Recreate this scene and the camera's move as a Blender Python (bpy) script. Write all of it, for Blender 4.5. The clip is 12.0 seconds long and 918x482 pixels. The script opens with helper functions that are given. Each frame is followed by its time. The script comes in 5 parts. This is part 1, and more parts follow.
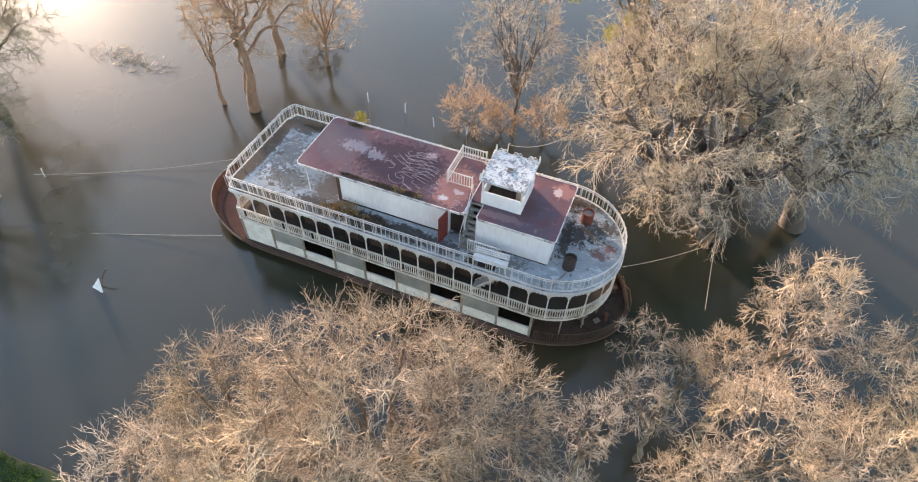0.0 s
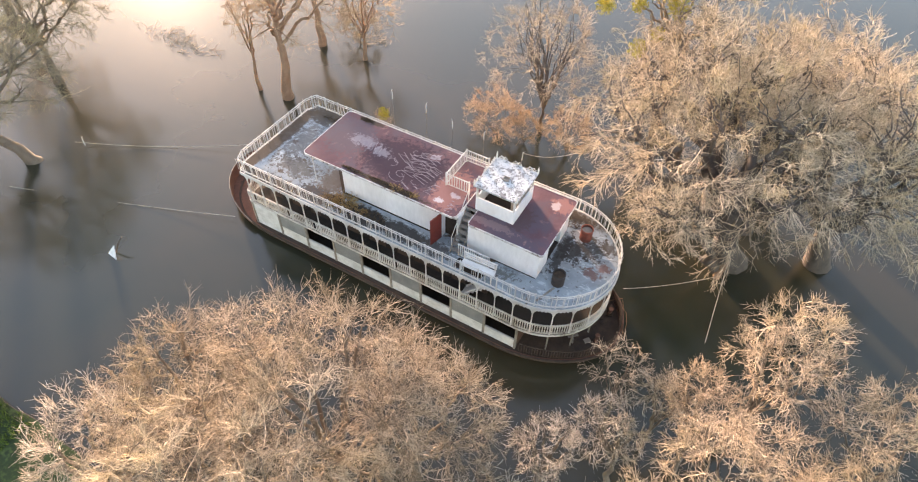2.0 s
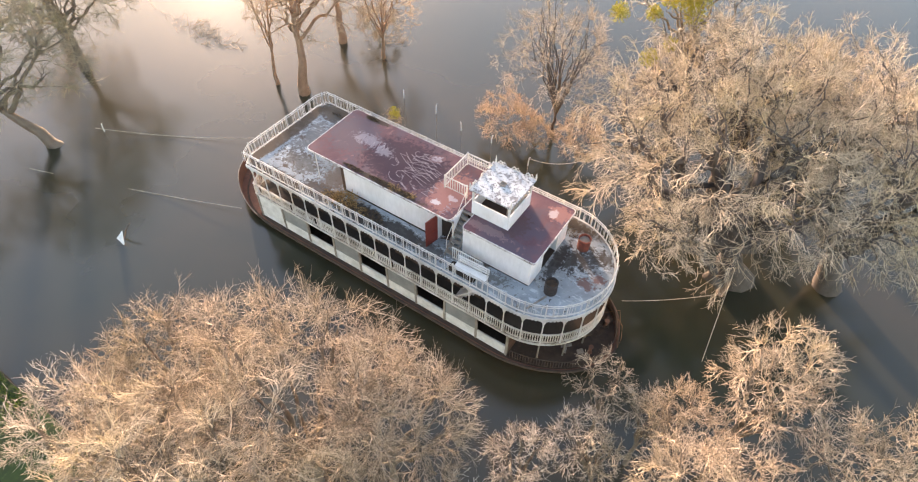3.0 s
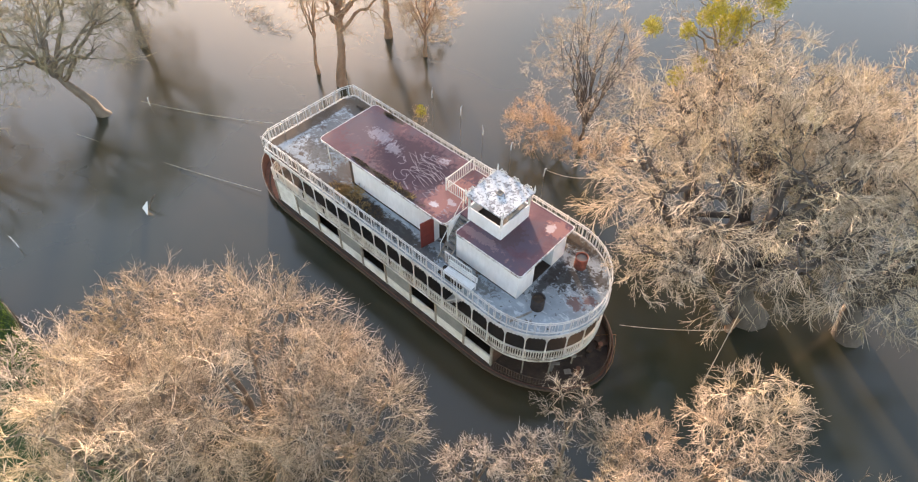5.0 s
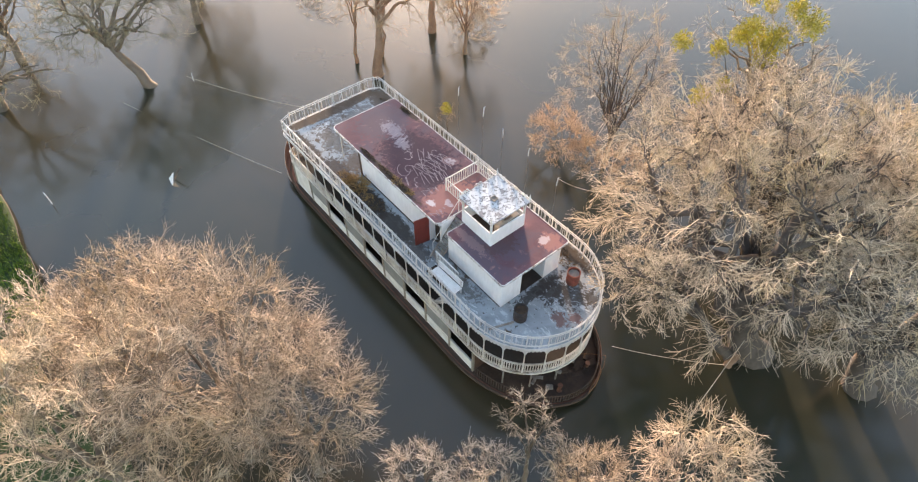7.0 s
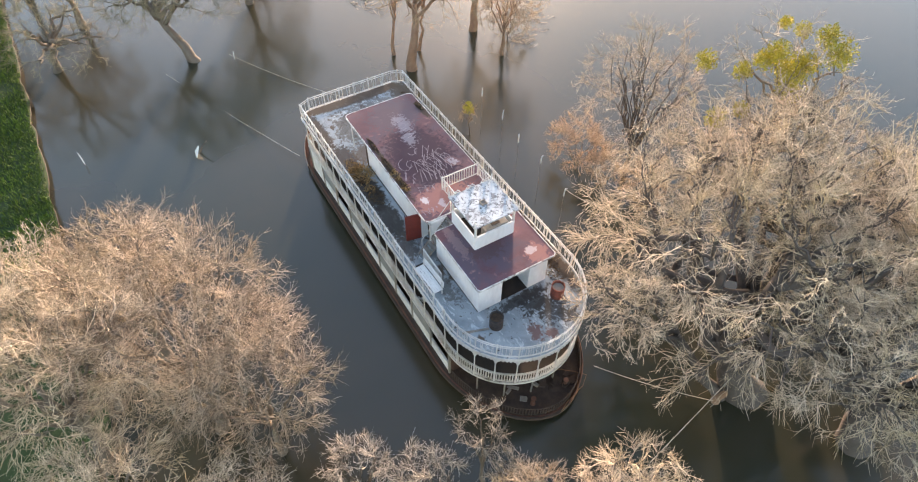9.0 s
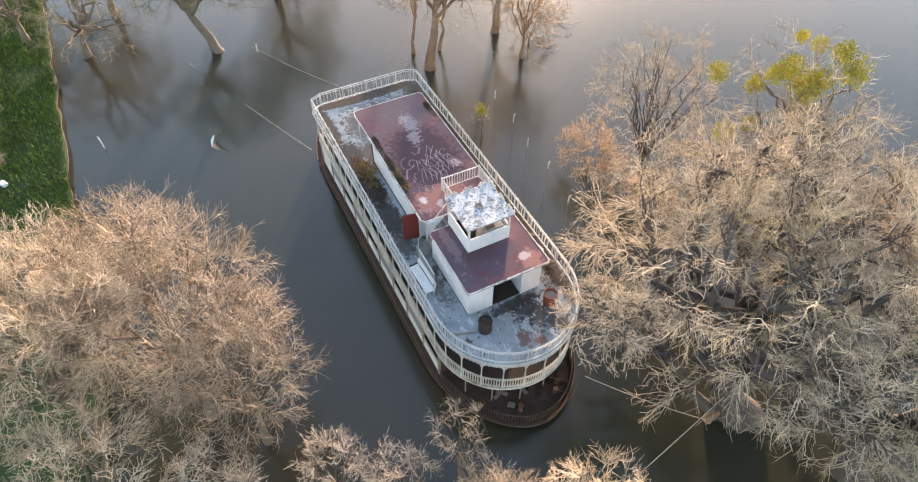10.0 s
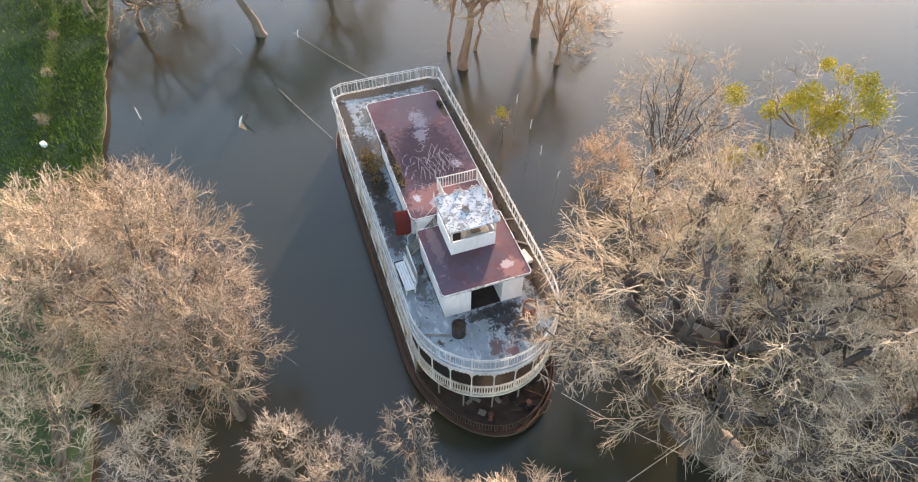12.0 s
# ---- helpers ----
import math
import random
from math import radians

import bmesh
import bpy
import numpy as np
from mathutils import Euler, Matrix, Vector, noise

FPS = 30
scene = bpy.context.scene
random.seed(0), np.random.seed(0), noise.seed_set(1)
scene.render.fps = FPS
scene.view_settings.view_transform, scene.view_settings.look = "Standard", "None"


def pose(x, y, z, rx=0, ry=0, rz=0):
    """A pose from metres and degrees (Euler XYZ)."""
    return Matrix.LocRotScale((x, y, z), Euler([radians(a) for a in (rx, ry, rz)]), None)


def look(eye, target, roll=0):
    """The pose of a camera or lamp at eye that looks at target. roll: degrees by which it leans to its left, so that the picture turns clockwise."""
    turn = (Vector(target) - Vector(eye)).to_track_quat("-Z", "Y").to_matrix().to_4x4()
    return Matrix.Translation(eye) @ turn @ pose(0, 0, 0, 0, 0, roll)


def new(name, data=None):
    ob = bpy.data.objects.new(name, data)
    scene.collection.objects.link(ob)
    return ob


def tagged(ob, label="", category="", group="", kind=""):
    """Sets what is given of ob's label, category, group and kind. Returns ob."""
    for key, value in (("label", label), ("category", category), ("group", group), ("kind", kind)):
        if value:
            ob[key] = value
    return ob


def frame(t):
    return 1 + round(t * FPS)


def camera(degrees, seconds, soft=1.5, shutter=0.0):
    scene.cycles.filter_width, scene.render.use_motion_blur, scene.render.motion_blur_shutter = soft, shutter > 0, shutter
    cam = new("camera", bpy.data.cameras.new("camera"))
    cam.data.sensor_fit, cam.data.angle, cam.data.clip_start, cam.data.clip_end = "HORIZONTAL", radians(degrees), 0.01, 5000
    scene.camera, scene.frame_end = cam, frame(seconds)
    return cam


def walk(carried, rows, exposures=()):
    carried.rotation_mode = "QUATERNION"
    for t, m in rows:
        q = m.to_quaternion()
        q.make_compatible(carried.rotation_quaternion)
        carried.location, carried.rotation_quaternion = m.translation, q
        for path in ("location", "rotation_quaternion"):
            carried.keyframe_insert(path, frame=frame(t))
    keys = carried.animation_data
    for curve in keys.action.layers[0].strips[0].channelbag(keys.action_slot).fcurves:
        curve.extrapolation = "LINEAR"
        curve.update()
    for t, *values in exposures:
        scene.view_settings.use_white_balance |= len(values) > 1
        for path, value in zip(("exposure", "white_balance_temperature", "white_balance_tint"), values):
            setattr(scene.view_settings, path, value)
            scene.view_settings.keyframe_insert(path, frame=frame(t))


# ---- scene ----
cam = camera(72.4, 12.0, soft=1.1)
EXPOSURES = [(0, 2.58, 6550, 20), (0.9, 2.68, 6650, 20), (1.6, 2.82, 7150, 24), (2.5, 2.87, 7300, 25), (5.5, 2.78, 7100, 23), (9, 2.7, 6750, 20), (12, 2.69, 6700, 20)]
PATH = [
    (0, (3.135, -22.659, 32.419), (2.674, -21.424, 30.914), 2.1),
    (0.5, (4.006, -22.193, 32.422), (3.499, -20.977, 30.917), 1.8),
    (1, (4.872, -21.72, 32.426), (4.321, -20.524, 30.921), 1.6),
    (1.5, (5.729, -21.225, 32.433), (5.134, -20.049, 30.928), 1.6),
    (2, (6.569, -20.694, 32.441), (5.931, -19.542, 30.936), 1.5),
    (2.5, (7.374, -20.116, 32.448), (6.696, -18.987, 30.943), 1.4),
    (3, (8.131, -19.484, 32.453), (7.411, -18.381, 30.948), 1.3),
    (5, (10.929, -16.748, 32.476), (10.05, -15.772, 30.968), 0.7),
    (5.5, (11.567, -16.028, 32.476), (10.651, -15.087, 30.968), 0.7),
    (6, (12.153, -15.277, 32.475), (11.203, -14.372, 30.965), 0.5),
    (6.5, (12.7, -14.501, 32.472), (11.721, -13.634, 30.959), 0.4),
    (8.5, (14.729, -11.305, 32.446), (13.644, -10.59, 30.925), 0.3),
    (9, (15.192, -10.489, 32.441), (14.084, -9.812, 30.92), 0.5),
    (9.5, (15.611, -9.655, 32.437), (14.479, -9.018, 30.916), 0.5),
    (10, (15.995, -8.803, 32.434), (14.84, -8.209, 30.913), 0.4),
    (10.5, (16.345, -7.933, 32.431), (15.17, -7.381, 30.909), 0.4),
    (11, (16.665, -7.045, 32.428), (15.473, -6.536, 30.905), 0.3),
    (11.5, (16.963, -6.145, 32.425), (15.755, -5.678, 30.901), 0.3),
    (12, (17.255, -5.238, 32.424), (16.031, -4.813, 30.9), 0.2),
]
walk(cam, [(t, look(eye, target, roll)) for t, eye, target, roll in PATH], EXPOSURES)

# ---- world, sun ----
SUN_FROM = Vector((-0.82, 0.57, 0.0)).normalized()
SUN_ELEV = radians(6.8)
world = bpy.data.worlds.new("world")
scene.world = world
world.use_nodes = True
wn = world.node_tree.nodes
sky = wn.new("ShaderNodeTexSky")
sky.sky_type = "NISHITA"
sky.sun_disc = False
sky.sun_elevation = SUN_ELEV
sky.sun_rotation = math.atan2(SUN_FROM.x, SUN_FROM.y)
sky.air_density, sky.dust_density, sky.ozone_density = 1.0, 1.0, 1.0
wn["Background"].inputs["Strength"].default_value = 0.15
world.node_tree.links.new(sky.outputs["Color"], wn["Background"].inputs["Color"])

sun_data = bpy.data.lights.new("sun", "SUN")
sun_data.energy = 2.8
sun_data.angle = radians(3.0)
sun_data.color = (1.0, 0.80, 0.60)
sun = new("sun", sun_data)
sun_dir = Vector((SUN_FROM.x * math.cos(SUN_ELEV), SUN_FROM.y * math.cos(SUN_ELEV), math.sin(SUN_ELEV)))
sun.matrix_world = look(sun_dir * 60, (0, 0, 0))


# ---- materials ----
def mat(name, a, b, c=None, rough=0.7, scale=1.0, fine=14.0, bump=0.25, metal=0.0, spots=0.5, tint=0.0, spec=0.4, stretch=(1, 1, 1)):
    """A weathered surface: colour a, worn to b in large stains, speckled with c; tint: how much each piece differs."""
    m = bpy.data.materials.new(name)
    m.use_nodes = True
    nt = m.node_tree
    n, ln = nt.nodes, nt.links
    bs = n["Principled BSDF"]
    geo = n.new("ShaderNodeNewGeometry")
    mp = n.new("ShaderNodeMapping")
    mp.inputs["Scale"].default_value = stretch
    ln.new(geo.outputs["Position"], mp.inputs["Vector"])
    big = n.new("ShaderNodeTexNoise")
    big.inputs["Scale"].default_value = scale
    big.inputs["Detail"].default_value = 6
    big.inputs["Roughness"].default_value = 0.62
    sm = n.new("ShaderNodeTexNoise")
    sm.inputs["Scale"].default_value = fine
    sm.inputs["Detail"].default_value = 5
    for t in (big, sm):
        ln.new(mp.outputs["Vector"], t.inputs["Vector"])
    r1 = n.new("ShaderNodeValToRGB")
    r1.color_ramp.elements[0].position, r1.color_ramp.elements[1].position = 0.36, 0.64
    r1.color_ramp.elements[0].color = (*a, 1)
    r1.color_ramp.elements[1].color = (*b, 1)
    ln.new(big.outputs["Fac"], r1.inputs["Fac"])
    col = r1.outputs["Color"]
    if c is not None:
        r2 = n.new("ShaderNodeValToRGB")
        r2.color_ramp.elements[0].position, r2.color_ramp.elements[1].position = 1 - spots, min(1.0, 1 - spots + 0.14)
        mul = n.new("ShaderNodeMath")
        mul.operation = "MULTIPLY"
        add = n.new("ShaderNodeMath")
        add.operation = "ADD"
        mul.inputs[1].default_value = 0.55
        ln.new(sm.outputs["Fac"], mul.inputs[0])
        mul2 = n.new("ShaderNodeMath")
        mul2.operation = "MULTIPLY"
        mul2.inputs[1].default_value = 0.45
        ln.new(big.outputs["Fac"], mul2.inputs[0])
        ln.new(mul.outputs[0], add.inputs[0])
        ln.new(mul2.outputs[0], add.inputs[1])
        ln.new(add.outputs[0], r2.inputs["Fac"])
        mx = n.new("ShaderNodeMix")
        mx.data_type = "RGBA"
        mx.inputs[7].default_value = (*c, 1)
        ln.new(r2.outputs["Color"], mx.inputs[0])
        ln.new(col, mx.inputs[6])
        col = mx.outputs[2]
    hsv = n.new("ShaderNodeHueSaturation")
    ln.new(col, hsv.inputs["Color"])
    lo = n.new("ShaderNodeMapRange")
    lo.inputs["To Min"].default_value, lo.inputs["To Max"].default_value = 0.86, 1.14
    ln.new(sm.outputs["Fac"], lo.inputs["Value"])
    val = lo.outputs["Result"]
    if tint:
        oi = n.new("ShaderNodeObjectInfo")
        tr = n.new("ShaderNodeMapRange")
        tr.inputs["To Min"].default_value, tr.inputs["To Max"].default_value = 1 - tint, 1 + tint
        ln.new(oi.outputs["Random"], tr.inputs["Value"])
        mm = n.new("ShaderNodeMath")
        mm.operation = "MULTIPLY"
        ln.new(val, mm.inputs[0])
        ln.new(tr.outputs["Result"], mm.inputs[1])
        val = mm.outputs[0]
    ln.new(val, hsv.inputs["Value"])
    ln.new(hsv.outputs["Color"], bs.inputs["Base Color"])
    bs.inputs["Roughness"].default_value = rough
    bs.inputs["Metallic"].default_value = metal
    bs.inputs["Specular IOR Level"].default_value = spec
    if bump:
        bp = n.new("ShaderNodeBump")
        bp.inputs["Strength"].default_value = bump
        bp.inputs["Distance"].default_value = 0.02
        ln.new(sm.outputs["Fac"], bp.inputs["Height"])
        ln.new(bp.outputs["Normal"], bs.inputs["Normal"])
    return m


def twig_mat(name, a, b):
    """Bark whose shade differs from twig to twig."""
    m = bpy.data.materials.new(name)
    m.use_nodes = True
    n, ln = m.node_tree.nodes, m.node_tree.links
    bs = n["Principled BSDF"]
    geo = n.new("ShaderNodeNewGeometry")
    r = n.new("ShaderNodeValToRGB")
    r.color_ramp.elements[0].color = (*a, 1)
    r.color_ramp.elements[1].color = (*b, 1)
    ln.new(geo.outputs["Random Per Island"], r.inputs["Fac"])
    ns = n.new("ShaderNodeTexNoise")
    ns.inputs["Scale"].default_value = 0.45
    ns.inputs["Detail"].default_value = 3
    ln.new(geo.outputs["Position"], ns.inputs["Vector"])
    hs = n.new("ShaderNodeHueSaturation")
    mr = n.new("ShaderNodeMapRange")
    mr.inputs["From Min"].default_value, mr.inputs["From Max"].default_value = 0.3, 0.7
    mr.inputs["To Min"].default_value, mr.inputs["To Max"].default_value = 0.75, 1.25
    ln.new(ns.outputs["Fac"], mr.inputs["Value"])
    ln.new(mr.outputs["Result"], hs.inputs["Value"])
    moss = n.new("ShaderNodeMix")
    moss.data_type = "RGBA"
    moss.inputs[7].default_value = (a[0] * 1.5, a[1] * 1.6, a[2] * 0.9, 1)
    mn = n.new("ShaderNodeTexNoise")
    mn.inputs["Scale"].default_value = 0.22
    mn.inputs["Detail"].default_value = 4
    mm = n.new("ShaderNodeMapRange")
    mm.inputs["From Min"].default_value, mm.inputs["From Max"].default_value = 0.45, 0.72
    mm.inputs["To Max"].default_value = 0.55
    ln.new(geo.outputs["Position"], mn.inputs["Vector"])
    ln.new(mn.outputs["Fac"], mm.inputs["Value"])
    ln.new(mm.outputs["Result"], moss.inputs[0])
    ln.new(r.outputs["Color"], moss.inputs[6])
    ln.new(moss.outputs[2], hs.inputs["Color"])
    ln.new(hs.outputs["Color"], bs.inputs["Base Color"])
    bs.inputs["Roughness"].default_value = 0.75
    bs.inputs["Specular IOR Level"].default_value = 0.25
    return m


WHITE = mat("weathered_white_paint", (0.66, 0.645, 0.61), (0.50, 0.48, 0.445), (0.24, 0.185, 0.14), 0.65, 0.9, 9, 0.2, spots=0.40)
GRIMY = mat("grimy_white_paint", (0.66, 0.64, 0.60), (0.44, 0.40, 0.345), (0.17, 0.125, 0.09), 0.75, 0.7, 8, 0.25, spots=0.46)
FLAKY = mat("flaking_edge_paint", (0.70, 0.68, 0.66), (0.52, 0.49, 0.47), (0.13, 0.085, 0.07), 0.8, 2.2, 10, 0.3, spots=0.50)
WALLWHITE = mat("white_wall_paint", (0.82, 0.82, 0.82), (0.72, 0.72, 0.71), (0.36, 0.30, 0.25), 0.6, 0.5, 5, 0.15, spots=0.33, stretch=(1, 1, 0.35))
PANELGREY = mat("grey_panel_paint", (0.19, 0.195, 0.19), (0.25, 0.25, 0.24), (0.38, 0.37, 0.35), 0.7, 1.1, 8, 0.2, spots=0.4, tint=0.08)
PANELWHITE = mat("dirty_white_panel", (0.70, 0.69, 0.66), (0.50, 0.49, 0.46), (0.22, 0.16, 0.11), 0.7, 1.2, 7, 0.2, spots=0.39, tint=0.06)
RUST = mat("rusty_hull_plate", (0.12, 0.058, 0.040), (0.185, 0.085, 0.053), (0.055, 0.04, 0.032), 0.85, 1.3, 10, 0.4, spots=0.46)
BROWN = mat("brown_painted_wall", (0.075, 0.038, 0.027), (0.115, 0.058, 0.038), (0.05, 0.035, 0.028), 0.8, 1.4, 9, 0.3, spots=0.42)
INNER = mat("inner_brown_boards", (0.105, 0.062, 0.042), (0.075, 0.05, 0.038), (0.16, 0.10, 0.07), 0.8, 0.8, 6, 0.3, spots=0.42)
# near-black: openings and interiors get their shade as colour
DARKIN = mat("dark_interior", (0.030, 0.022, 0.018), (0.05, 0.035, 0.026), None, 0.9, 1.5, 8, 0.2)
TIMBER = mat("grey_timber", (0.20, 0.17, 0.14), (0.29, 0.26, 0.22), (0.09, 0.07, 0.055), 0.85, 2.0, 12, 0.3, spots=0.42)
REDDOOR = mat("dark_red_paint", (0.20, 0.035, 0.025), (0.14, 0.03, 0.022), (0.32, 0.14, 0.11), 0.55, 1.5, 9, 0.15, spots=0.34)
BARREL = mat("rusted_barrel", (0.20, 0.05, 0.03), (0.10, 0.035, 0.025), (0.035, 0.028, 0.025), 0.7, 3.0, 14, 0.3, spots=0.44, tint=0.35)
ARCFLOOR = mat("worn_brown_deck", (0.075, 0.058, 0.046), (0.05, 0.041, 0.034), (0.12, 0.092, 0.072), 0.85, 0.5, 6, 0.3, spots=0.38)
OLDWOOD = mat("dark_old_planks", (0.050, 0.034, 0.026), (0.085, 0.055, 0.038), (0.12, 0.085, 0.06), 0.9, 1.2, 8, 0.3, spots=0.40)
SOOT = mat("blackened_drum", (0.035, 0.03, 0.028), (0.06, 0.045, 0.038), (0.12, 0.05, 0.035), 0.7, 3.0, 14, 0.3, spots=0.40)
FAINT = mat("faint_grey_mark", (0.27, 0.22, 0.25), (0.36, 0.31, 0.33), None, 0.8, 4, 20, 0)
GUNK = mat("leaf_litter", (0.05, 0.033, 0.022), (0.10, 0.06, 0.034), (0.16, 0.11, 0.05), 0.95, 3.0, 18, 0.6, spots=0.46)
ORANGEROPE = mat("frayed_orange_rope", (0.34, 0.17, 0.07), (0.22, 0.11, 0.05), None, 0.85, 3, 30, 0.3)
ROPE = mat("pale_rope", (0.55, 0.48, 0.38), (0.42, 0.36, 0.28), None, 0.8, 3, 30, 0.3)
BARK = mat("bark", (0.13, 0.10, 0.075), (0.20, 0.16, 0.12), (0.07, 0.055, 0.042), 0.9, 1.6, 16, 0.6, spots=0.46)
BARKDARK = mat("dark_wet_bark", (0.06, 0.048, 0.040), (0.11, 0.09, 0.075), (0.03, 0.026, 0.022), 0.85, 1.8, 14, 0.6, spots=0.45)
BARKWARM = mat("warm_bark", (0.20, 0.12, 0.075), (0.30, 0.19, 0.12), (0.10, 0.07, 0.05), 0.9, 1.6, 16, 0.6, spots=0.42)
TWIG = twig_mat("twig_tan", (0.13, 0.094, 0.062), (0.78, 0.62, 0.46))
TWIGBROWN = twig_mat("twig_brown", (0.10, 0.073, 0.048), (0.60, 0.47, 0.35))
# pale lichen twigs, brightened so the colour also holds sunlight and haze
TWIGPALE = twig_mat("twig_pale_lichen_sunlit", (0.18, 0.135, 0.088), (0.86, 0.69, 0.51))
TWIGGREY = twig_mat("twig_grey_tan", (0.12, 0.094, 0.07), (0.78, 0.66, 0.53))
# warm sunlight on brushwood and the trees astern is put into this colour
TWIGWARM = twig_mat("twig_warm_lit", (0.23, 0.145, 0.085), (0.76, 0.55, 0.37))
MISTLE = twig_mat("mistletoe_leaf", (0.24, 0.20, 0.02), (0.50, 0.41, 0.05))
GRASS = twig_mat("grass_blade", (0.032, 0.070, 0.012), (0.17, 0.23, 0.03))
TWIGOLIVE = twig_mat("twig_olive", (0.17, 0.14, 0.09), (0.42, 0.35, 0.23))
PLASTIC = mat("white_plastic", (0.78, 0.78, 0.76), (0.66, 0.66, 0.64), None, 0.45, 3, 12, 0.1)
# bank mud made dark to hold the shade of the undercut edge
MUDSHADE = mat("shaded_bank_mud", (0.030, 0.024, 0.020), (0.045, 0.036, 0.028), (0.07, 0.055, 0.04), 0.85, 0.8, 7, 0.6, spots=0.40)
SOIL = mat("grassy_soil", (0.026, 0.052, 0.012), (0.020, 0.034, 0.012), (0.055, 0.085, 0.02), 0.95, 0.5, 5, 0.6, spots=0.46)


def blotched(name, base, stains, rough=0.55, seed=0.0, bump=0.2, spec=0.5, fine=12, roughvar=0.25, zones=()):
    """Ground paint base (two colours) with layers of stains: (colour, noise scale, threshold, softness, stretch),
    and ragged stains at places of their own: (colour, x, y, half length, half width, raggedness, fill)."""
    m = bpy.data.materials.new(name)
    m.use_nodes = True
    n, ln = m.node_tree.nodes, m.node_tree.links
    bs = n["Principled BSDF"]
    geo = n.new("ShaderNodeNewGeometry")

    def tex(scale, stretch, off, detail=7, rg=0.65):
        mp = n.new("ShaderNodeMapping")
        mp.inputs["Scale"].default_value = stretch
        mp.inputs["Location"].default_value = (off, off * 0.7, off * 1.3)
        ln.new(geo.outputs["Position"], mp.inputs["Vector"])
        t = n.new("ShaderNodeTexNoise")
        t.inputs["Scale"].default_value = scale
        t.inputs["Detail"].default_value = detail
        t.inputs["Roughness"].default_value = rg
        t.inputs["Distortion"].default_value = 0.5
        ln.new(mp.outputs["Vector"], t.inputs["Vector"])
        return t.outputs["Fac"]

    r = n.new("ShaderNodeValToRGB")
    r.color_ramp.elements[0].position, r.color_ramp.elements[1].position = 0.35, 0.65
    r.color_ramp.elements[0].color, r.color_ramp.elements[1].color = (*base[0], 1), (*base[1], 1)
    ln.new(tex(0.7, (1, 1, 1), seed), r.inputs["Fac"])
    col = r.outputs["Color"]
    for i, (c, sc, th, so, st) in enumerate(stains):
        rr = n.new("ShaderNodeMapRange")
        rr.inputs["From Min"].default_value, rr.inputs["From Max"].default_value = th, th + so
        ln.new(tex(sc, st, seed + 3.7 * (i + 1)), rr.inputs["Value"])
        mx = n.new("ShaderNodeMix")
        mx.data_type = "RGBA"
        mx.inputs[7].default_value = (*c, 1)
        ln.new(rr.outputs["Result"], mx.inputs[0])
        ln.new(col, mx.inputs[6])
        col = mx.outputs[2]
    rag = tex(3.6, (1, 1, 1), seed + 21.0, 10, 0.76) if zones else None
    for c, cx, cy, hx, hy, ragged, fill in zones:
        sub = n.new("ShaderNodeMapping")
        sub.vector_type = "TEXTURE"
        sub.inputs["Location"].default_value = (cx, cy, 0)
        sub.inputs["Scale"].default_value = (hx, hy, 1e4)
        ln.new(geo.outputs["Position"], sub.inputs["Vector"])
        le = n.new("ShaderNodeVectorMath")
        le.operation = "LENGTH"
        ln.new(sub.outputs["Vector"], le.inputs[0])
        ma = n.new("ShaderNodeMath")
        ma.operation = "MULTIPLY_ADD"
        ma.inputs[1].default_value = ragged
        ln.new(rag, ma.inputs[0])
        neg = n.new("ShaderNodeMath")
        neg.operation = "MULTIPLY"
        neg.inputs[1].default_value = -1.0
        ln.new(le.outputs["Value"], neg.inputs[0])
        ln.new(neg.outputs[0], ma.inputs[2])
        mr = n.new("ShaderNodeMapRange")
        mr.inputs["From Min"].default_value = ragged * 0.5 - 1.0
        mr.inputs["From Max"].default_value = ragged * 0.5 - 1.0 + 0.22
        mr.inputs["To Max"].default_value = fill
        ln.new(ma.outputs[0], mr.inputs["Value"])
        mx = n.new("ShaderNodeMix")
        mx.data_type = "RGBA"
        mx.inputs[7].default_value = (*c, 1)
        ln.new(mr.outputs["Result"], mx.inputs[0])
        ln.new(col, mx.inputs[6])
        col = mx.outputs[2]
    ln.new(col, bs.inputs["Base Color"])
    f = tex(fine, (1, 1, 1), seed + 1.1, 5)
    ro = n.new("ShaderNodeMapRange")
    ro.inputs["To Min"].default_value, ro.inputs["To Max"].default_value = rough - roughvar, rough + roughvar
    ln.new(tex(1.3, (1, 1, 1), seed + 9.0), ro.inputs["Value"])
    ln.new(ro.outputs["Result"], bs.inputs["Roughness"])
    bs.inputs["Specular IOR Level"].default_value = spec
    bp = n.new("ShaderNodeBump")
    bp.inputs["Strength"].default_value = bump
    bp.inputs["Distance"].default_value = 0.02
    ln.new(f, bp.inputs["Height"])
    ln.new(bp.outputs["Normal"], bs.inputs["Normal"])
    return m


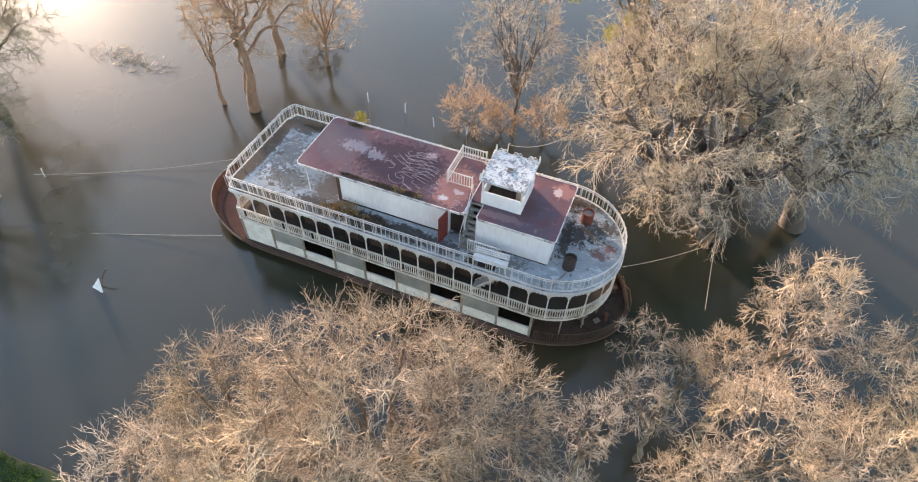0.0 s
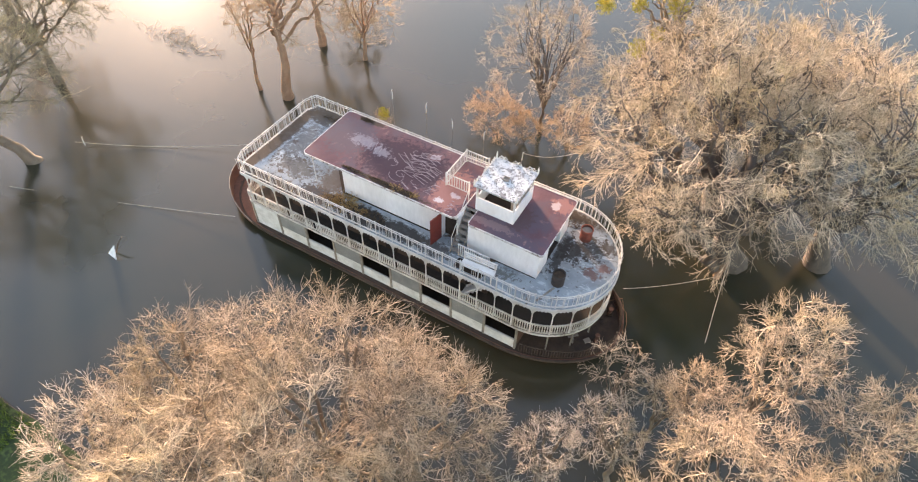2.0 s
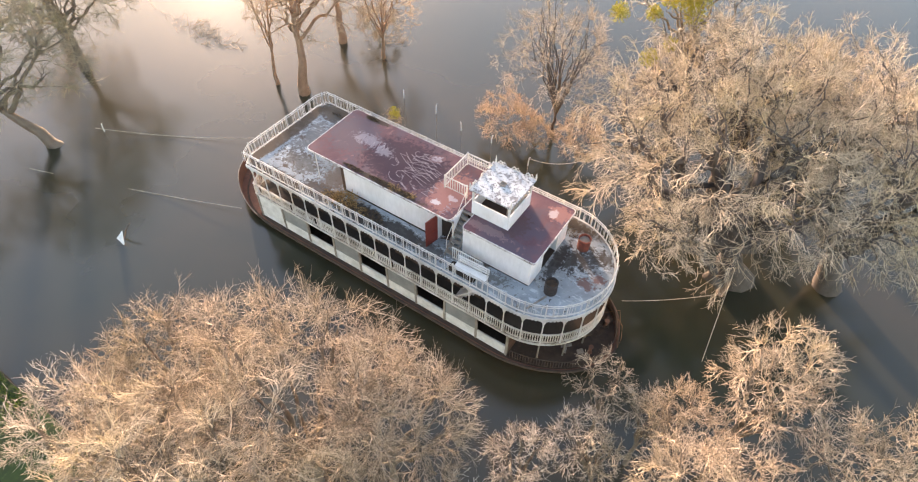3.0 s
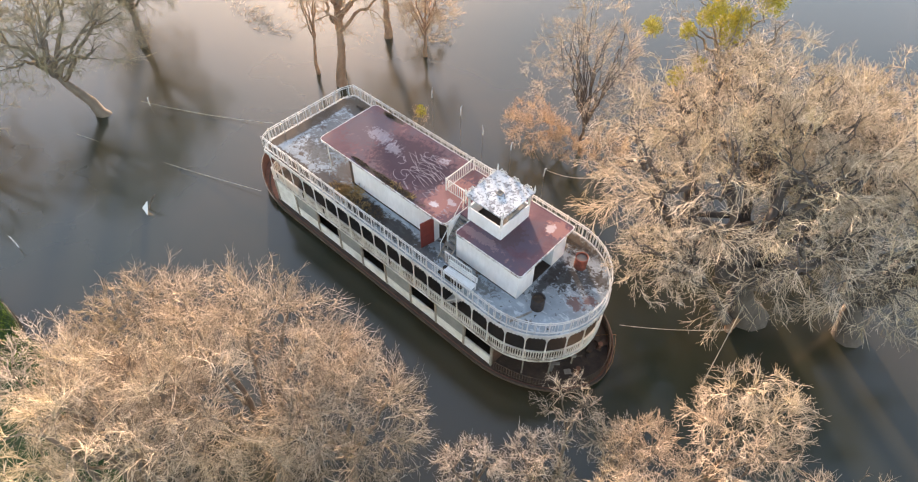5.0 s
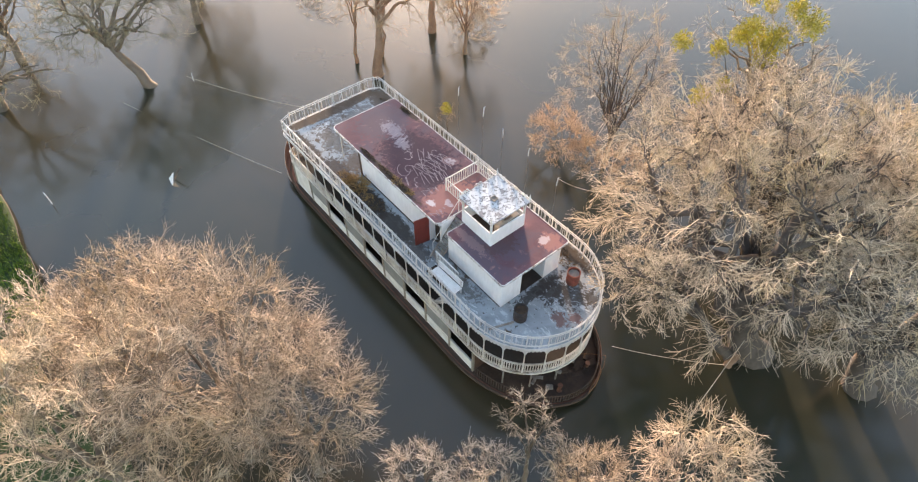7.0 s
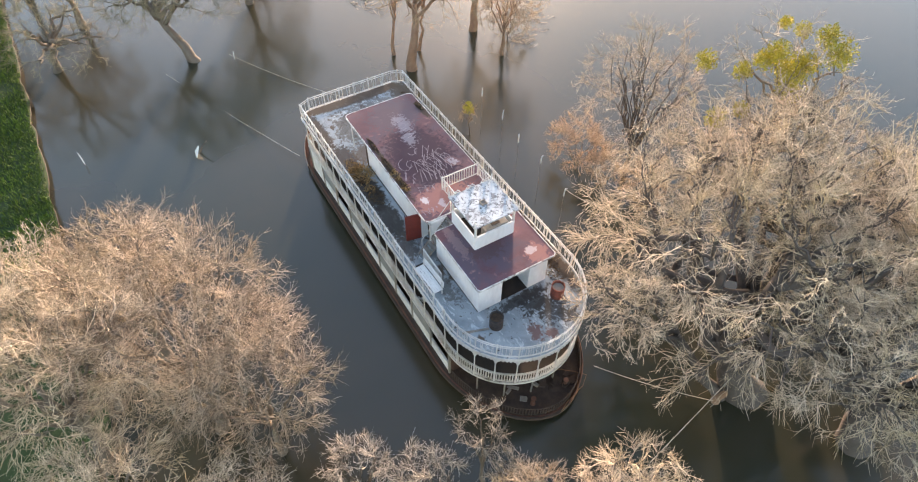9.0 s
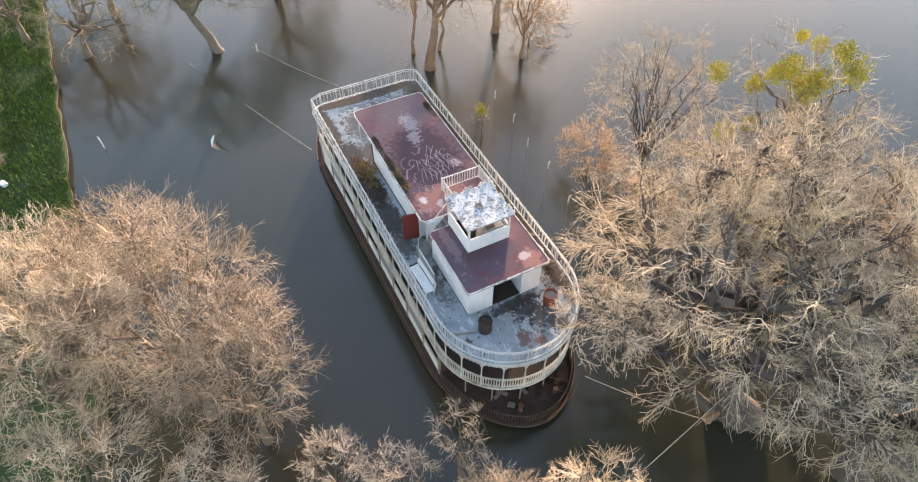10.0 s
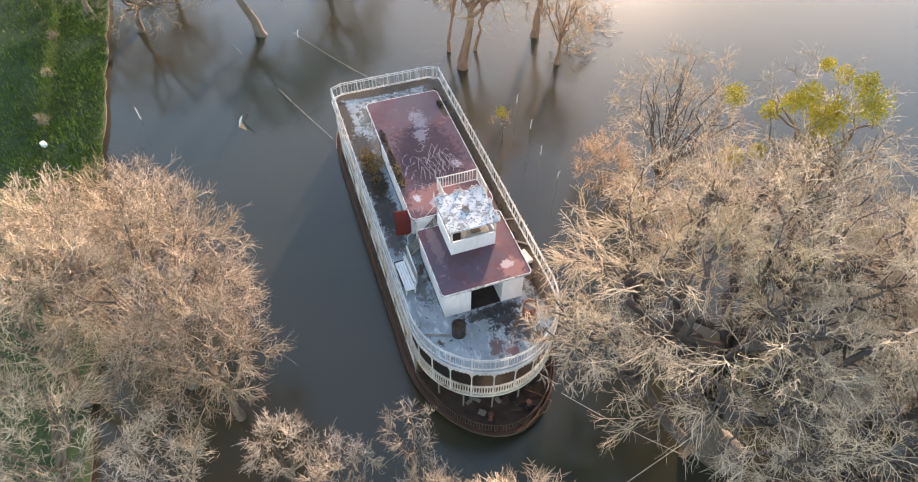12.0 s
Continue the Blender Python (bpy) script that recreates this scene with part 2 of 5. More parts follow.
ROOFRED = blotched("faded_red_roof_paint", ((0.105, 0.053, 0.065), (0.155, 0.079, 0.088)), [
    ((0.105, 0.075, 0.092), 0.45, 0.47, 0.12, (1, 1, 1)),
    ((0.27, 0.15, 0.14), 1.2, 0.60, 0.10, (1, 1, 1)),
    ((0.14, 0.07, 0.06), 3.0, 0.62, 0.08, (1, 1, 1))], rough=0.85, roughvar=0.1, spec=0.2, seed=2.0, zones=[
    ((0.040, 0.024, 0.038), -9.9, 2.2, 3.3, 2.1, 2.2, 0.85), ((0.105, 0.085, 0.10), -14.2, 2.6, 1.7, 1.9, 2.4, 0.7),
    ((0.30, 0.27, 0.30), -13.1, 2.6, 1.05, 0.5, 5.5, 0.62), ((0.30, 0.27, 0.30), -11.7, 2.3, 0.6, 0.42, 5.0, 0.6),
    ((0.33, 0.155, 0.135), -6.3, 1.6, 1.15, 1.9, 2.2, 0.85), ((0.55, 0.50, 0.50), -6.55, 0.6, 0.34, 0.22, 4.0, 0.9), ((0.50, 0.42, 0.42), -6.0, 1.3, 0.3, 0.2, 5.0, 0.8),
    ((0.055, 0.04, 0.028), -9.6, 0.05, 3.0, 0.28, 3.5, 0.9), ((0.055, 0.04, 0.028), -13.8, 4.4, 1.0, 0.25, 3.5, 0.9), ((0.30, 0.14, 0.12), -0.4, 3.8, 0.7, 0.7, 3.0, 0.8),
    ((0.09, 0.05, 0.05), -2.0, 1.6, 0.8, 1.1, 3.0, 0.6), ((0.46, 0.38, 0.37), -0.7, 3.6, 0.3, 0.3, 5.0, 0.8), ((0.24, 0.16, 0.16), -3.2, 0.5, 1.6, 0.3, 4.0, 0.6)])
ROOFWET = blotched("dark_wet_roof_paint", ((0.105, 0.052, 0.062), (0.15, 0.075, 0.085)), [
    ((0.20, 0.10, 0.09), 0.9, 0.60, 0.12, (1, 1, 1)),
    ((0.08, 0.045, 0.05), 2.2, 0.58, 0.08, (1, 1, 1))], rough=0.7, roughvar=0.15, spec=0.4, seed=6.0)
DECKTOP = blotched("mossy_pale_deck", ((0.22, 0.25, 0.265), (0.33, 0.37, 0.39)), [
    ((0.46, 0.50, 0.52), 2.6, 0.56, 0.06, (0.5, 1.3, 1)),
    ((0.11, 0.085, 0.065), 0.8, 0.60, 0.05, (1, 1.2, 1)),
    ((0.06, 0.05, 0.042), 3.6, 0.635, 0.03, (1, 1, 1))], rough=0.88, roughvar=0.08, spec=0.15, seed=4.3, zones=[
    ((0.055, 0.042, 0.032), -20.0, 2.1, 0.75, 4.6, 1.2, 0.95), ((0.06, 0.046, 0.036), -17.6, -1.5, 3.0, 0.62, 2.0, 0.92), ((0.05, 0.037, 0.027), -8.5, 5.55, 12.5, 0.8, 0.9, 0.97),
    ((0.10, 0.075, 0.055), -18.6, 5.5, 1.6, 1.0, 1.8, 0.92), ((0.075, 0.062, 0.055), -14.2, -1.0, 1.9, 0.75, 3.0, 0.9), ((0.045, 0.035, 0.028), -11.0, -1.0, 2.0, 0.85, 1.7, 0.93),
    ((0.045, 0.039, 0.034), -8.2, -0.95, 2.0, 0.75, 2.0, 0.92), ((0.085, 0.075, 0.068), -5.9, -1.0, 1.1, 0.6, 3.5, 0.85), ((0.05, 0.045, 0.042), 0.45, 2.5, 0.45, 1.8, 3.5, 0.9),
    ((0.05, 0.045, 0.042), 1.0, 3.0, 0.75, 1.0, 5.5, 0.9), ((0.06, 0.052, 0.046), 1.8, 3.6, 1.0, 1.0, 7.0, 0.85), ((0.16, 0.085, 0.07), 2.5, 1.9, 0.55, 0.4, 4.0, 0.85),
    ((0.17, 0.09, 0.075), 3.0, 2.6, 0.4, 0.3, 4.0, 0.85), ((0.07, 0.06, 0.05), 2.6, 4.2, 0.7, 0.5, 6.0, 0.85), ((0.09, 0.08, 0.07), -2.6, -0.6, 1.6, 0.5, 6.0, 0.7),
    ((0.17, 0.125, 0.095), -14.2, 0.6, 1.1, 1.4, 3.5, 0.75), ((0.12, 0.10, 0.08), -17.2, 0.4, 1.8, 0.9, 5.5, 0.75), ((0.10, 0.09, 0.085), -18.4, 2.6, 1.2, 2.2, 7.0, 0.7), ((0.085, 0.075, 0.065), -15.9, 4.6, 0.8, 1.4, 4.0, 0.8), ((0.10, 0.085, 0.07), -16.4, 3.4, 1.0, 1.0, 6.0, 0.7)])
MOSSROOF = blotched("lichen_white_roof", ((0.36, 0.385, 0.40), (0.52, 0.54, 0.55)), [
    ((0.20, 0.20, 0.21), 3.4, 0.51, 0.06, (1, 1, 1)),
    ((0.10, 0.10, 0.10), 8.0, 0.56, 0.05, (1, 1, 1))], rough=0.85, roughvar=0.1, spec=0.3, seed=8.1)

WATER = bpy.data.materials.new("muddy_water")
WATER.use_nodes = True
_n, _l = WATER.node_tree.nodes, WATER.node_tree.links
_b = _n["Principled BSDF"]
_g = _n.new("ShaderNodeNewGeometry")
_t = _n.new("ShaderNodeTexNoise")
_t.inputs["Scale"].default_value = 0.05
_t.inputs["Detail"].default_value = 4
_r = _n.new("ShaderNodeValToRGB")
_r.color_ramp.elements[0].position, _r.color_ramp.elements[1].position = 0.35, 0.65
_r.color_ramp.elements[0].color, _r.color_ramp.elements[1].color = (0.021, 0.026, 0.017, 1), (0.048, 0.038, 0.021, 1)
_l.new(_g.outputs["Position"], _t.inputs["Vector"])
_l.new(_t.outputs["Fac"], _r.inputs["Fac"])
_l.new(_r.outputs["Color"], _b.inputs["Base Color"])
_b.inputs["Roughness"].default_value = 0.16
_b.inputs["IOR"].default_value = 1.55
_w = _n.new("ShaderNodeTexNoise")
_w.inputs["Scale"].default_value = 0.9
_w.inputs["Detail"].default_value = 3
_l.new(_g.outputs["Position"], _w.inputs["Vector"])
_p = _n.new("ShaderNodeBump")
_p.inputs["Strength"].default_value = 0.05
_p.inputs["Distance"].default_value = 0.1
_l.new(_w.outputs["Fac"], _p.inputs["Height"])
_l.new(_p.outputs["Normal"], _b.inputs["Normal"])


# ---- building helpers ----
def part(name, bm, material, parent=None, label="", smooth=False):
    """Link a bmesh as one mesh object, under a thing or a part."""
    me = bpy.data.meshes.new(name)
    bmesh.ops.recalc_face_normals(bm, faces=bm.faces)
    bm.to_mesh(me)
    bm.free()
    me.materials.append(material)
    if smooth:
        me.polygons.foreach_set("use_smooth", [True] * len(me.polygons))
    ob = new(name, me)
    return under(ob, parent, label)


HOME = {}


def under(ob, parent, label=""):
    if parent is not None:
        ob.parent = parent
        ob.matrix_parent_inverse = HOME.get(parent.name, Matrix()).inverted()
    if label:
        tagged(ob, label)
    return ob


def thing(name, place, label, category, group="", kind=""):
    """An Empty at a thing's base."""
    ob = new(name)
    ob.empty_display_size = 0.3
    ob.matrix_world = Matrix.Translation(place)
    HOME[ob.name] = Matrix.Translation(place)
    return tagged(ob, label, category, group, kind)


def box(bm, x0, y0, z0, x1, y1, z1, bev=0.0):
    v = [bm.verts.new((x, y, z)) for z in (z0, z1) for x, y in ((x0, y0), (x1, y0), (x1, y1), (x0, y1))]
    f = [bm.faces.new([v[i] for i in q]) for q in ((3, 2, 1, 0), (4, 5, 6, 7), (0, 1, 5, 4), (1, 2, 6, 5), (2, 3, 7, 6), (3, 0, 4, 7))]
    if bev:
        bmesh.ops.bevel(bm, geom=list({e for q in f for e in q.edges}), offset=bev, segments=1, affect="EDGES")
    return bm


def prism(bm, pts, z0, z1):
    lo = [bm.verts.new((x, y, z0)) for x, y in pts]
    hi = [bm.verts.new((x, y, z1)) for x, y in pts]
    bm.faces.new(lo[::-1])
    bm.faces.new(hi)
    k = len(pts)
    for i in range(k):
        bm.faces.new((lo[i], lo[(i + 1) % k], hi[(i + 1) % k], hi[i]))
    return bm


def sweep(bm, pts, w, h, closed=False):
    """A bar of width w and height h along a level line of (x, y, z), z its middle."""
    k = len(pts)
    P = [Vector(p) for p in pts]
    rings = []
    for i in range(k):
        a = P[i - 1] if (closed or i > 0) else P[i]
        b = P[(i + 1) % k] if (closed or i < k - 1) else P[i]
        d = b - a
        s = Vector((-d.y, d.x, 0)).normalized() * (w / 2)
        u = Vector((0, 0, h / 2))
        rings.append([bm.verts.new(P[i] + o) for o in (-s - u, s - u, s + u, -s + u)])
    for i in range(k if closed else k - 1):
        a, b = rings[i], rings[(i + 1) % k]
        for j in range(4):
            bm.faces.new((a[j], a[(j + 1) % 4], b[(j + 1) % 4], b[j]))
    if not closed:
        bm.faces.new(rings[0])
        bm.faces.new(rings[-1][::-1])
    return bm


def tube(bm, pts, r, sides=6):
    P = [Vector(p) for p in pts]
    rr = r if isinstance(r, (list, tuple)) else [r] * len(P)
    rings = []
    for i, p in enumerate(P):
        d = (P[min(i + 1, len(P) - 1)] - P[max(i - 1, 0)]).normalized()
        a = d.cross(Vector((0.31, 0.12, 0.94)) if abs(d.z) < 0.9 else Vector((1, 0, 0))).normalized()
        b = d.cross(a)
        rings.append([bm.verts.new(p + (a * math.cos(t) + b * math.sin(t)) * rr[i]) for t in (2 * math.pi * j / sides for j in range(sides))])
    for a, b in zip(rings, rings[1:]):
        for j in range(sides):
            bm.faces.new((a[j], a[(j + 1) % sides], b[(j + 1) % sides], b[j]))
    bm.faces.new(rings[0][::-1])
    bm.faces.new(rings[-1])
    return bm


def lathe(bm, prof, sides=8, cx=0.0, cy=0.0):
    rings = [[bm.verts.new((cx + r * math.cos(2 * math.pi * j / sides), cy + r * math.sin(2 * math.pi * j / sides), z)) for j in range(sides)] for r, z in prof]
    for a, b in zip(rings, rings[1:]):
        for j in range(sides):
            bm.faces.new((a[j], a[(j + 1) % sides], b[(j + 1) % sides], b[j]))
    bm.faces.new(rings[0][::-1])
    bm.faces.new(rings[-1])
    return bm


def B():
    return bmesh.new()


def mesh_np(name, verts, quads, material, smooth=True):
    me = bpy.data.meshes.new(name)
    me.vertices.add(len(verts))
    me.vertices.foreach_set("co", verts.astype(np.float32).ravel())
    me.loops.add(quads.size)
    me.loops.foreach_set("vertex_index", quads.astype(np.int32).ravel())
    me.polygons.add(len(quads))
    me.polygons.foreach_set("loop_start", np.arange(0, quads.size, quads.shape[1], dtype=np.int32))
    me.polygons.foreach_set("loop_total", np.full(len(quads), quads.shape[1], dtype=np.int32))
    me.polygons.foreach_set("use_smooth", np.full(len(quads), smooth))
    me.materials.append(material)
    me.update()
    me.validate()
    return me


# ---- water and land ----
def flat_grid(name, x0, x1, y0, y1, nx, ny, height, material):
    xs, ys = np.linspace(x0, x1, nx), np.linspace(y0, y1, ny)
    X, Y = np.meshgrid(xs, ys)
    Z = height(X, Y)
    v = np.stack([X.ravel(), Y.ravel(), Z.ravel()], 1)
    i = np.arange(nx * ny).reshape(ny, nx)
    q = np.stack([i[:-1, :-1].ravel(), i[:-1, 1:].ravel(), i[1:, 1:].ravel(), i[1:, :-1].ravel()], 1)
    return mesh_np(name, v, q, material)


water = new("water", flat_grid("water", -2400, 2400, -2400, 2400, 3, 3, lambda X, Y: 0 * X, WATER))
tagged(water, "still muddy grey-brown flood water mirroring the sky", "water", kind="structure")


def ground_mesh():
    ys = [-19.7, -19.6, -19.4, -19.0, -19.05, -19.6, -22, -25, -29, -35, -45, -70, -150, -500, -2400]
    zs = [-1.5, -0.3, 0.05, 0.40, 0.43, 0.46, 0.52, 0.58, 0.66, 0.8, 1.0, 1.3, 2, 4, 8]
    xs = np.concatenate([[-2400, -600, -200, -110], np.arange(-80, 40, 0.8), [60, 110, 200, 600, 2400]])
    V = []
    for j, (y, z) in enumerate(zip(ys, zs)):
        for x in xs:
            w = noise.noise((x * 0.35, 0.6, 1.0)) * 0.3 + noise.noise((x * 1.1, 2.0, 4.0)) * 0.14
            h = noise.noise((x * 0.5, y * 0.5, 9.0)) * 0.08 if j > 5 else 0
            V.append((x, y + (w if j < 9 else 0), z + h))
    V = np.array(V)
    k = len(xs)
    i = np.arange(len(V)).reshape(len(ys), k)
    q = np.stack([i[:-1, :-1].ravel(), i[1:, :-1].ravel(), i[1:, 1:].ravel(), i[:-1, 1:].ravel()], 1)
    me = mesh_np("ground", V, q, SOIL)
    # rows at the water's edge get the mud with shade in its colour
    me.materials.append(MUDSHADE)
    me.polygons.foreach_set("material_index", [1 if k < 4 * (len(xs) - 1) else 0 for k in range(len(me.polygons))])
    return me


ground = tagged(new("ground", ground_mesh()), "low grassy river bank with an undercut edge coloured dark as shade", "ground", kind="structure")


def grass_stuff():
    rng = np.random.default_rng(11)
    n = 46000
    x = rng.uniform(-62, -20, n)
    y = -19.08 - np.abs(rng.normal(0, 5.5, n))
    dens = np.array([noise.noise((a * 0.3, b * 0.3, 2.0)) for a, b in zip(x, y)])
    keep = dens + rng.uniform(-0.5, 0.5, n) > -0.35
    x, y = x[keep], y[keep]
    n = len(x)
    z = np.interp(-y, [19, 19.6, 22, 25, 29, 45], [0.42, 0.46, 0.52, 0.58, 0.66, 1.0]) - 0.08
    h = rng.uniform(0.12, 0.4, n)
    a = rng.uniform(0, 2 * np.pi, n)
    w = rng.uniform(0.02, 0.05, n)
    b = np.stack([x, y, z], 1)
    s = np.stack([np.cos(a) * w, np.sin(a) * w, 0 * a], 1)
    t = b + np.stack([rng.normal(0, 0.12, n), rng.normal(0, 0.12, n), h], 1)
    v = np.stack([b - s, b + s, t + s * 0.25, t - s * 0.25], 1).reshape(-1, 3)
    return mesh_np("grass", v, np.arange(4 * n).reshape(n, 4), GRASS, False)


tagged(new("grass", grass_stuff()), "uneven yellow-green winter grass on the bank", "grass", kind="stuff")


# ---- trees ----
def rot_frame(T):
    ref = np.where(np.abs(T[..., 2:3]) < 0.9, np.array([0.0, 0.0, 1.0]), np.array([1.0, 0.0, 0.0]))
    a = np.cross(T, ref)
    a /= np.linalg.norm(a, axis=-1, keepdims=True) + 1e-9
    return a, np.cross(T, a)


def tubes(polys, radii, sides):
    """Tubes round many lines at once: (n, k, 3) points and (n, k) radii."""
    n, k, _ = polys.shape
    T = np.gradient(polys, axis=1)
    T /= np.linalg.norm(T, axis=-1, keepdims=True) + 1e-9
    a, b = rot_frame(T)
    th = np.arange(sides) * 2 * np.pi / sides
    ring = polys[:, :, None, :] + radii[:, :, None, None] * (a[:, :, None, :] * np.cos(th)[None, None, :, None] + b[:, :, None, :] * np.sin(th)[None, None, :, None])
    idx = np.arange(n * k * sides).reshape(n, k, sides)
    p, q = idx[:, :-1, :], idx[:, 1:, :]
    quads = np.stack([p, np.roll(p, -1, 2), np.roll(q, -1, 2), q], -1).reshape(-1, 4)
    return ring.reshape(-1, 3), quads


def join_tubes(sets):
    V, Q, o = [], [], 0
    for polys, radii, sides in sets:
        v, q = tubes(polys, radii, sides)
        V.append(v)
        Q.append(q + o)
        o += len(v)
    return np.concatenate(V), np.concatenate(Q)


def unit(v):
    return v / (np.linalg.norm(v, axis=-1, keepdims=True) + 1e-9)


def grow(rng, start, way, length, k, bend, lift):
    pts = [start]
    d = unit(way)
    for i in range(k):
        d = unit(d + rng.normal(0, bend, d.shape) + np.array([0, 0, lift]))
        pts.append(pts[-1] + d * (length / k)[:, None])
    return np.stack(pts, 1)


def sprout(rng, polys, n, lo, hi, c, R, along, outward, rand, lift):
    """n children on every line: their starts, ways and the room left to the crown's edge."""
    N, k, _ = polys.shape
    u = rng.uniform(lo, hi, (N, n)) * (k - 1)
    i = np.minimum(u.astype(int), k - 2)
    f = (u - i)[..., None]
    r = np.arange(N)[:, None]
    p = polys[r, i] * (1 - f) + polys[r, i + 1] * f
    t = unit(polys[r, i + 1] - polys[r, i])
    q = (p - c) / R
    way = unit(t * along + unit(q) * outward + unit(rng.normal(0, 1, p.shape)) * rand + np.array([0, 0, lift]))
    room = np.clip(1.12 - np.linalg.norm(q + way * 0.12, axis=-1), 0.22, 1.0)
    return p.reshape(-1, 3), way.reshape(-1, 3), room.ravel(), u.ravel() / (k - 1)


def attach(cand, tang, targets):
    """For each target the line point that reaches it with the least way and the least turning back."""
    d = targets[:, None, :] - cand[None]
    L = np.linalg.norm(d, axis=-1) + 1e-6
    cs = (d * tang[None]).sum(-1) / L
    return np.argmin(L * (1.25 - 0.6 * cs), 1)


def arcs(rng, start, tang, end, k, follow, wobble, sag):
    """Curved lines that leave along a tangent and end at a target."""
    L = np.linalg.norm(end - start, axis=-1, keepdims=True)
    ctl = start + tang * L * follow + np.array([0, 0, 1.0]) * L * sag
    u = np.linspace(0, 1, k + 1)
    P = ((1 - u) ** 2)[None, :, None] * start[:, None] + (2 * u * (1 - u))[None, :, None] * ctl[:, None] + (u ** 2)[None, :, None] * end[:, None]
    return P + rng.normal(0, 1, P.shape) * (L * wobble)[:, None] * np.sin(u * np.pi)[None, :, None]


def shell(rng, n, low, seed, even):
    """Directions over the crown above the height low, and how far the uneven crown reaches that way."""
    i = np.arange(n) + 0.5
    z = 1 - (1 - low) * i / n
    a = i * 2.39996 + rng.uniform(0, 6.28)
    d = np.stack([np.cos(a) * np.sqrt(1 - z * z), np.sin(a) * np.sqrt(1 - z * z), z], 1)
    d = unit(d + rng.normal(0, even, d.shape))
    reach = np.array([1 + 0.24 * noise.noise((v[0] * 1.7 + seed, v[1] * 1.7, v[2] * 1.7)) + 0.16 * noise.noise((v[0] * 4 + seed, v[1] * 4, v[2] * 4)) for v in d])
    return d, reach


def bare_tree(name, base, fork, c, R, seed, label, limbs=9, fill=1.0, trunk_r=0.3, bark=None, twig=None, droop=0.0, upright=0.0, thick=1.0, low=-0.4, crook=0.03, gaps=0.0, group="bare trees"):
    """A leafless tree: trunk from base to fork, limbs into the crown (centre c, radii R), boughs, branches and twigs
    that fill an uneven dome; thick: how stout the twigs are; low: how far down the crown goes; crook: how bent the limbs are;
    gaps: how much of the crown stays open."""
    rng = np.random.default_rng(seed)
    base, fork, c, R = (np.array(v, float) for v in (base, fork, c, R))
    m = R.mean()
    S = (R[0] * R[1] + R[0] * R[2] + R[1] * R[2]) / 3
    root = thing(name, tuple(base), label, "tree", group)
    ks = np.linspace(0, 1, 7)[:, None]
    line = base + (fork - base) * ks + rng.normal(0, 0.05, (7, 3)) * np.sin(ks * np.pi) * np.linalg.norm(fork - base) * 0.4
    rad = trunk_r * (1.3 - 0.9 * ks[:, 0] ** 1.5) * (1 + 0.35 * np.exp(-ks[:, 0] * 9))
    trunk = [(line[None], rad[None], 9)]
    # limbs
    ends = []
    for i in range(limbs):
        a = 2 * math.pi * (i * 0.618 + rng.uniform(-0.08, 0.08))
        e = rng.uniform(-0.1 + upright * 0.9, 0.75 + upright * 1.2)
        s = rng.uniform(0.5, 0.78) + upright * 0.2
        ends.append(c + R * s * np.array([math.cos(a) * math.cos(e), math.sin(a) * math.cos(e), math.sin(e)]))
    ends = np.array(ends)
    st = base + (fork - base) * np.linspace(0.72, 1.0, limbs)[:, None]
    K = 9
    u = np.linspace(0, 1, K)
    mid = (st + ends) / 2 + rng.normal(0, 0.10, st.shape) * m + np.array([0, 0, 0.10 * m])
    L1 = ((1 - u) ** 2)[None, :, None] * st[:, None] + (2 * u * (1 - u))[None, :, None] * mid[:, None] + (u ** 2)[None, :, None] * ends[:, None]
    L1[:, 1:-1] += rng.normal(0, crook * m, L1[:, 1:-1].shape)
    r1 = trunk_r * rng.uniform(0.38, 0.62, limbs)
    R1 = r1[:, None] * np.linspace(1, 0.34, K)[None]
    trunk.append((L1, R1, 7))
    # boughs
    n2 = int(np.clip(3.4 * S * min(1.0, fill + 0.3), 10, 120))
    d, reach = shell(rng, n2, low, seed, 0.10)
    tip = c + d * R * (reach * rng.uniform(0.55, 0.93, n2))[:, None]
    T1 = unit(np.gradient(L1, axis=1))
    cand, ct = L1[:, 3:].reshape(-1, 3), T1[:, 3:].reshape(-1, 3)
    k = attach(cand, ct, tip)
    L2 = arcs(rng, cand[k], ct[k], tip, 7, 0.42, crook * 0.9, 0.04 - droop * 0.1)
    r2 = np.clip(R1[:, 3:].ravel()[k] * rng.uniform(0.4, 0.7, n2), 0.014 * thick, 0.09)
    trunk.append((L2, r2[:, None] * np.linspace(1, 0.3, 8)[None], 5))
    # branches
    n3 = int(max(14, 19 * S * fill))
    d, reach = shell(rng, n3, low - 0.1, seed, 0.12)
    d = rng.permutation(np.concatenate([d, reach[:, None]], 1), axis=0)
    d, reach = d[:, :3], d[:, 3]
    if gaps:
        hole = np.array([noise.noise((v[0] * 3.1 + seed * 1.3, v[1] * 3.1, v[2] * 3.1)) for v in d])
        keep = hole > np.quantile(hole, gaps) - rng.uniform(0, 0.12, n3)
        d, reach = d[keep], reach[keep]
        n3 = len(d)
    deep = 1 - 0.62 * rng.uniform(0, 1, n3) ** 1.7
    tip = c + d * R * (reach * deep * (1 - 0.35 / (m + 0.6)))[:, None]
    tip[:, 2] -= droop * 0.35 * m * rng.uniform(0, 1, n3) * (1 - np.abs(d[:, 2]))
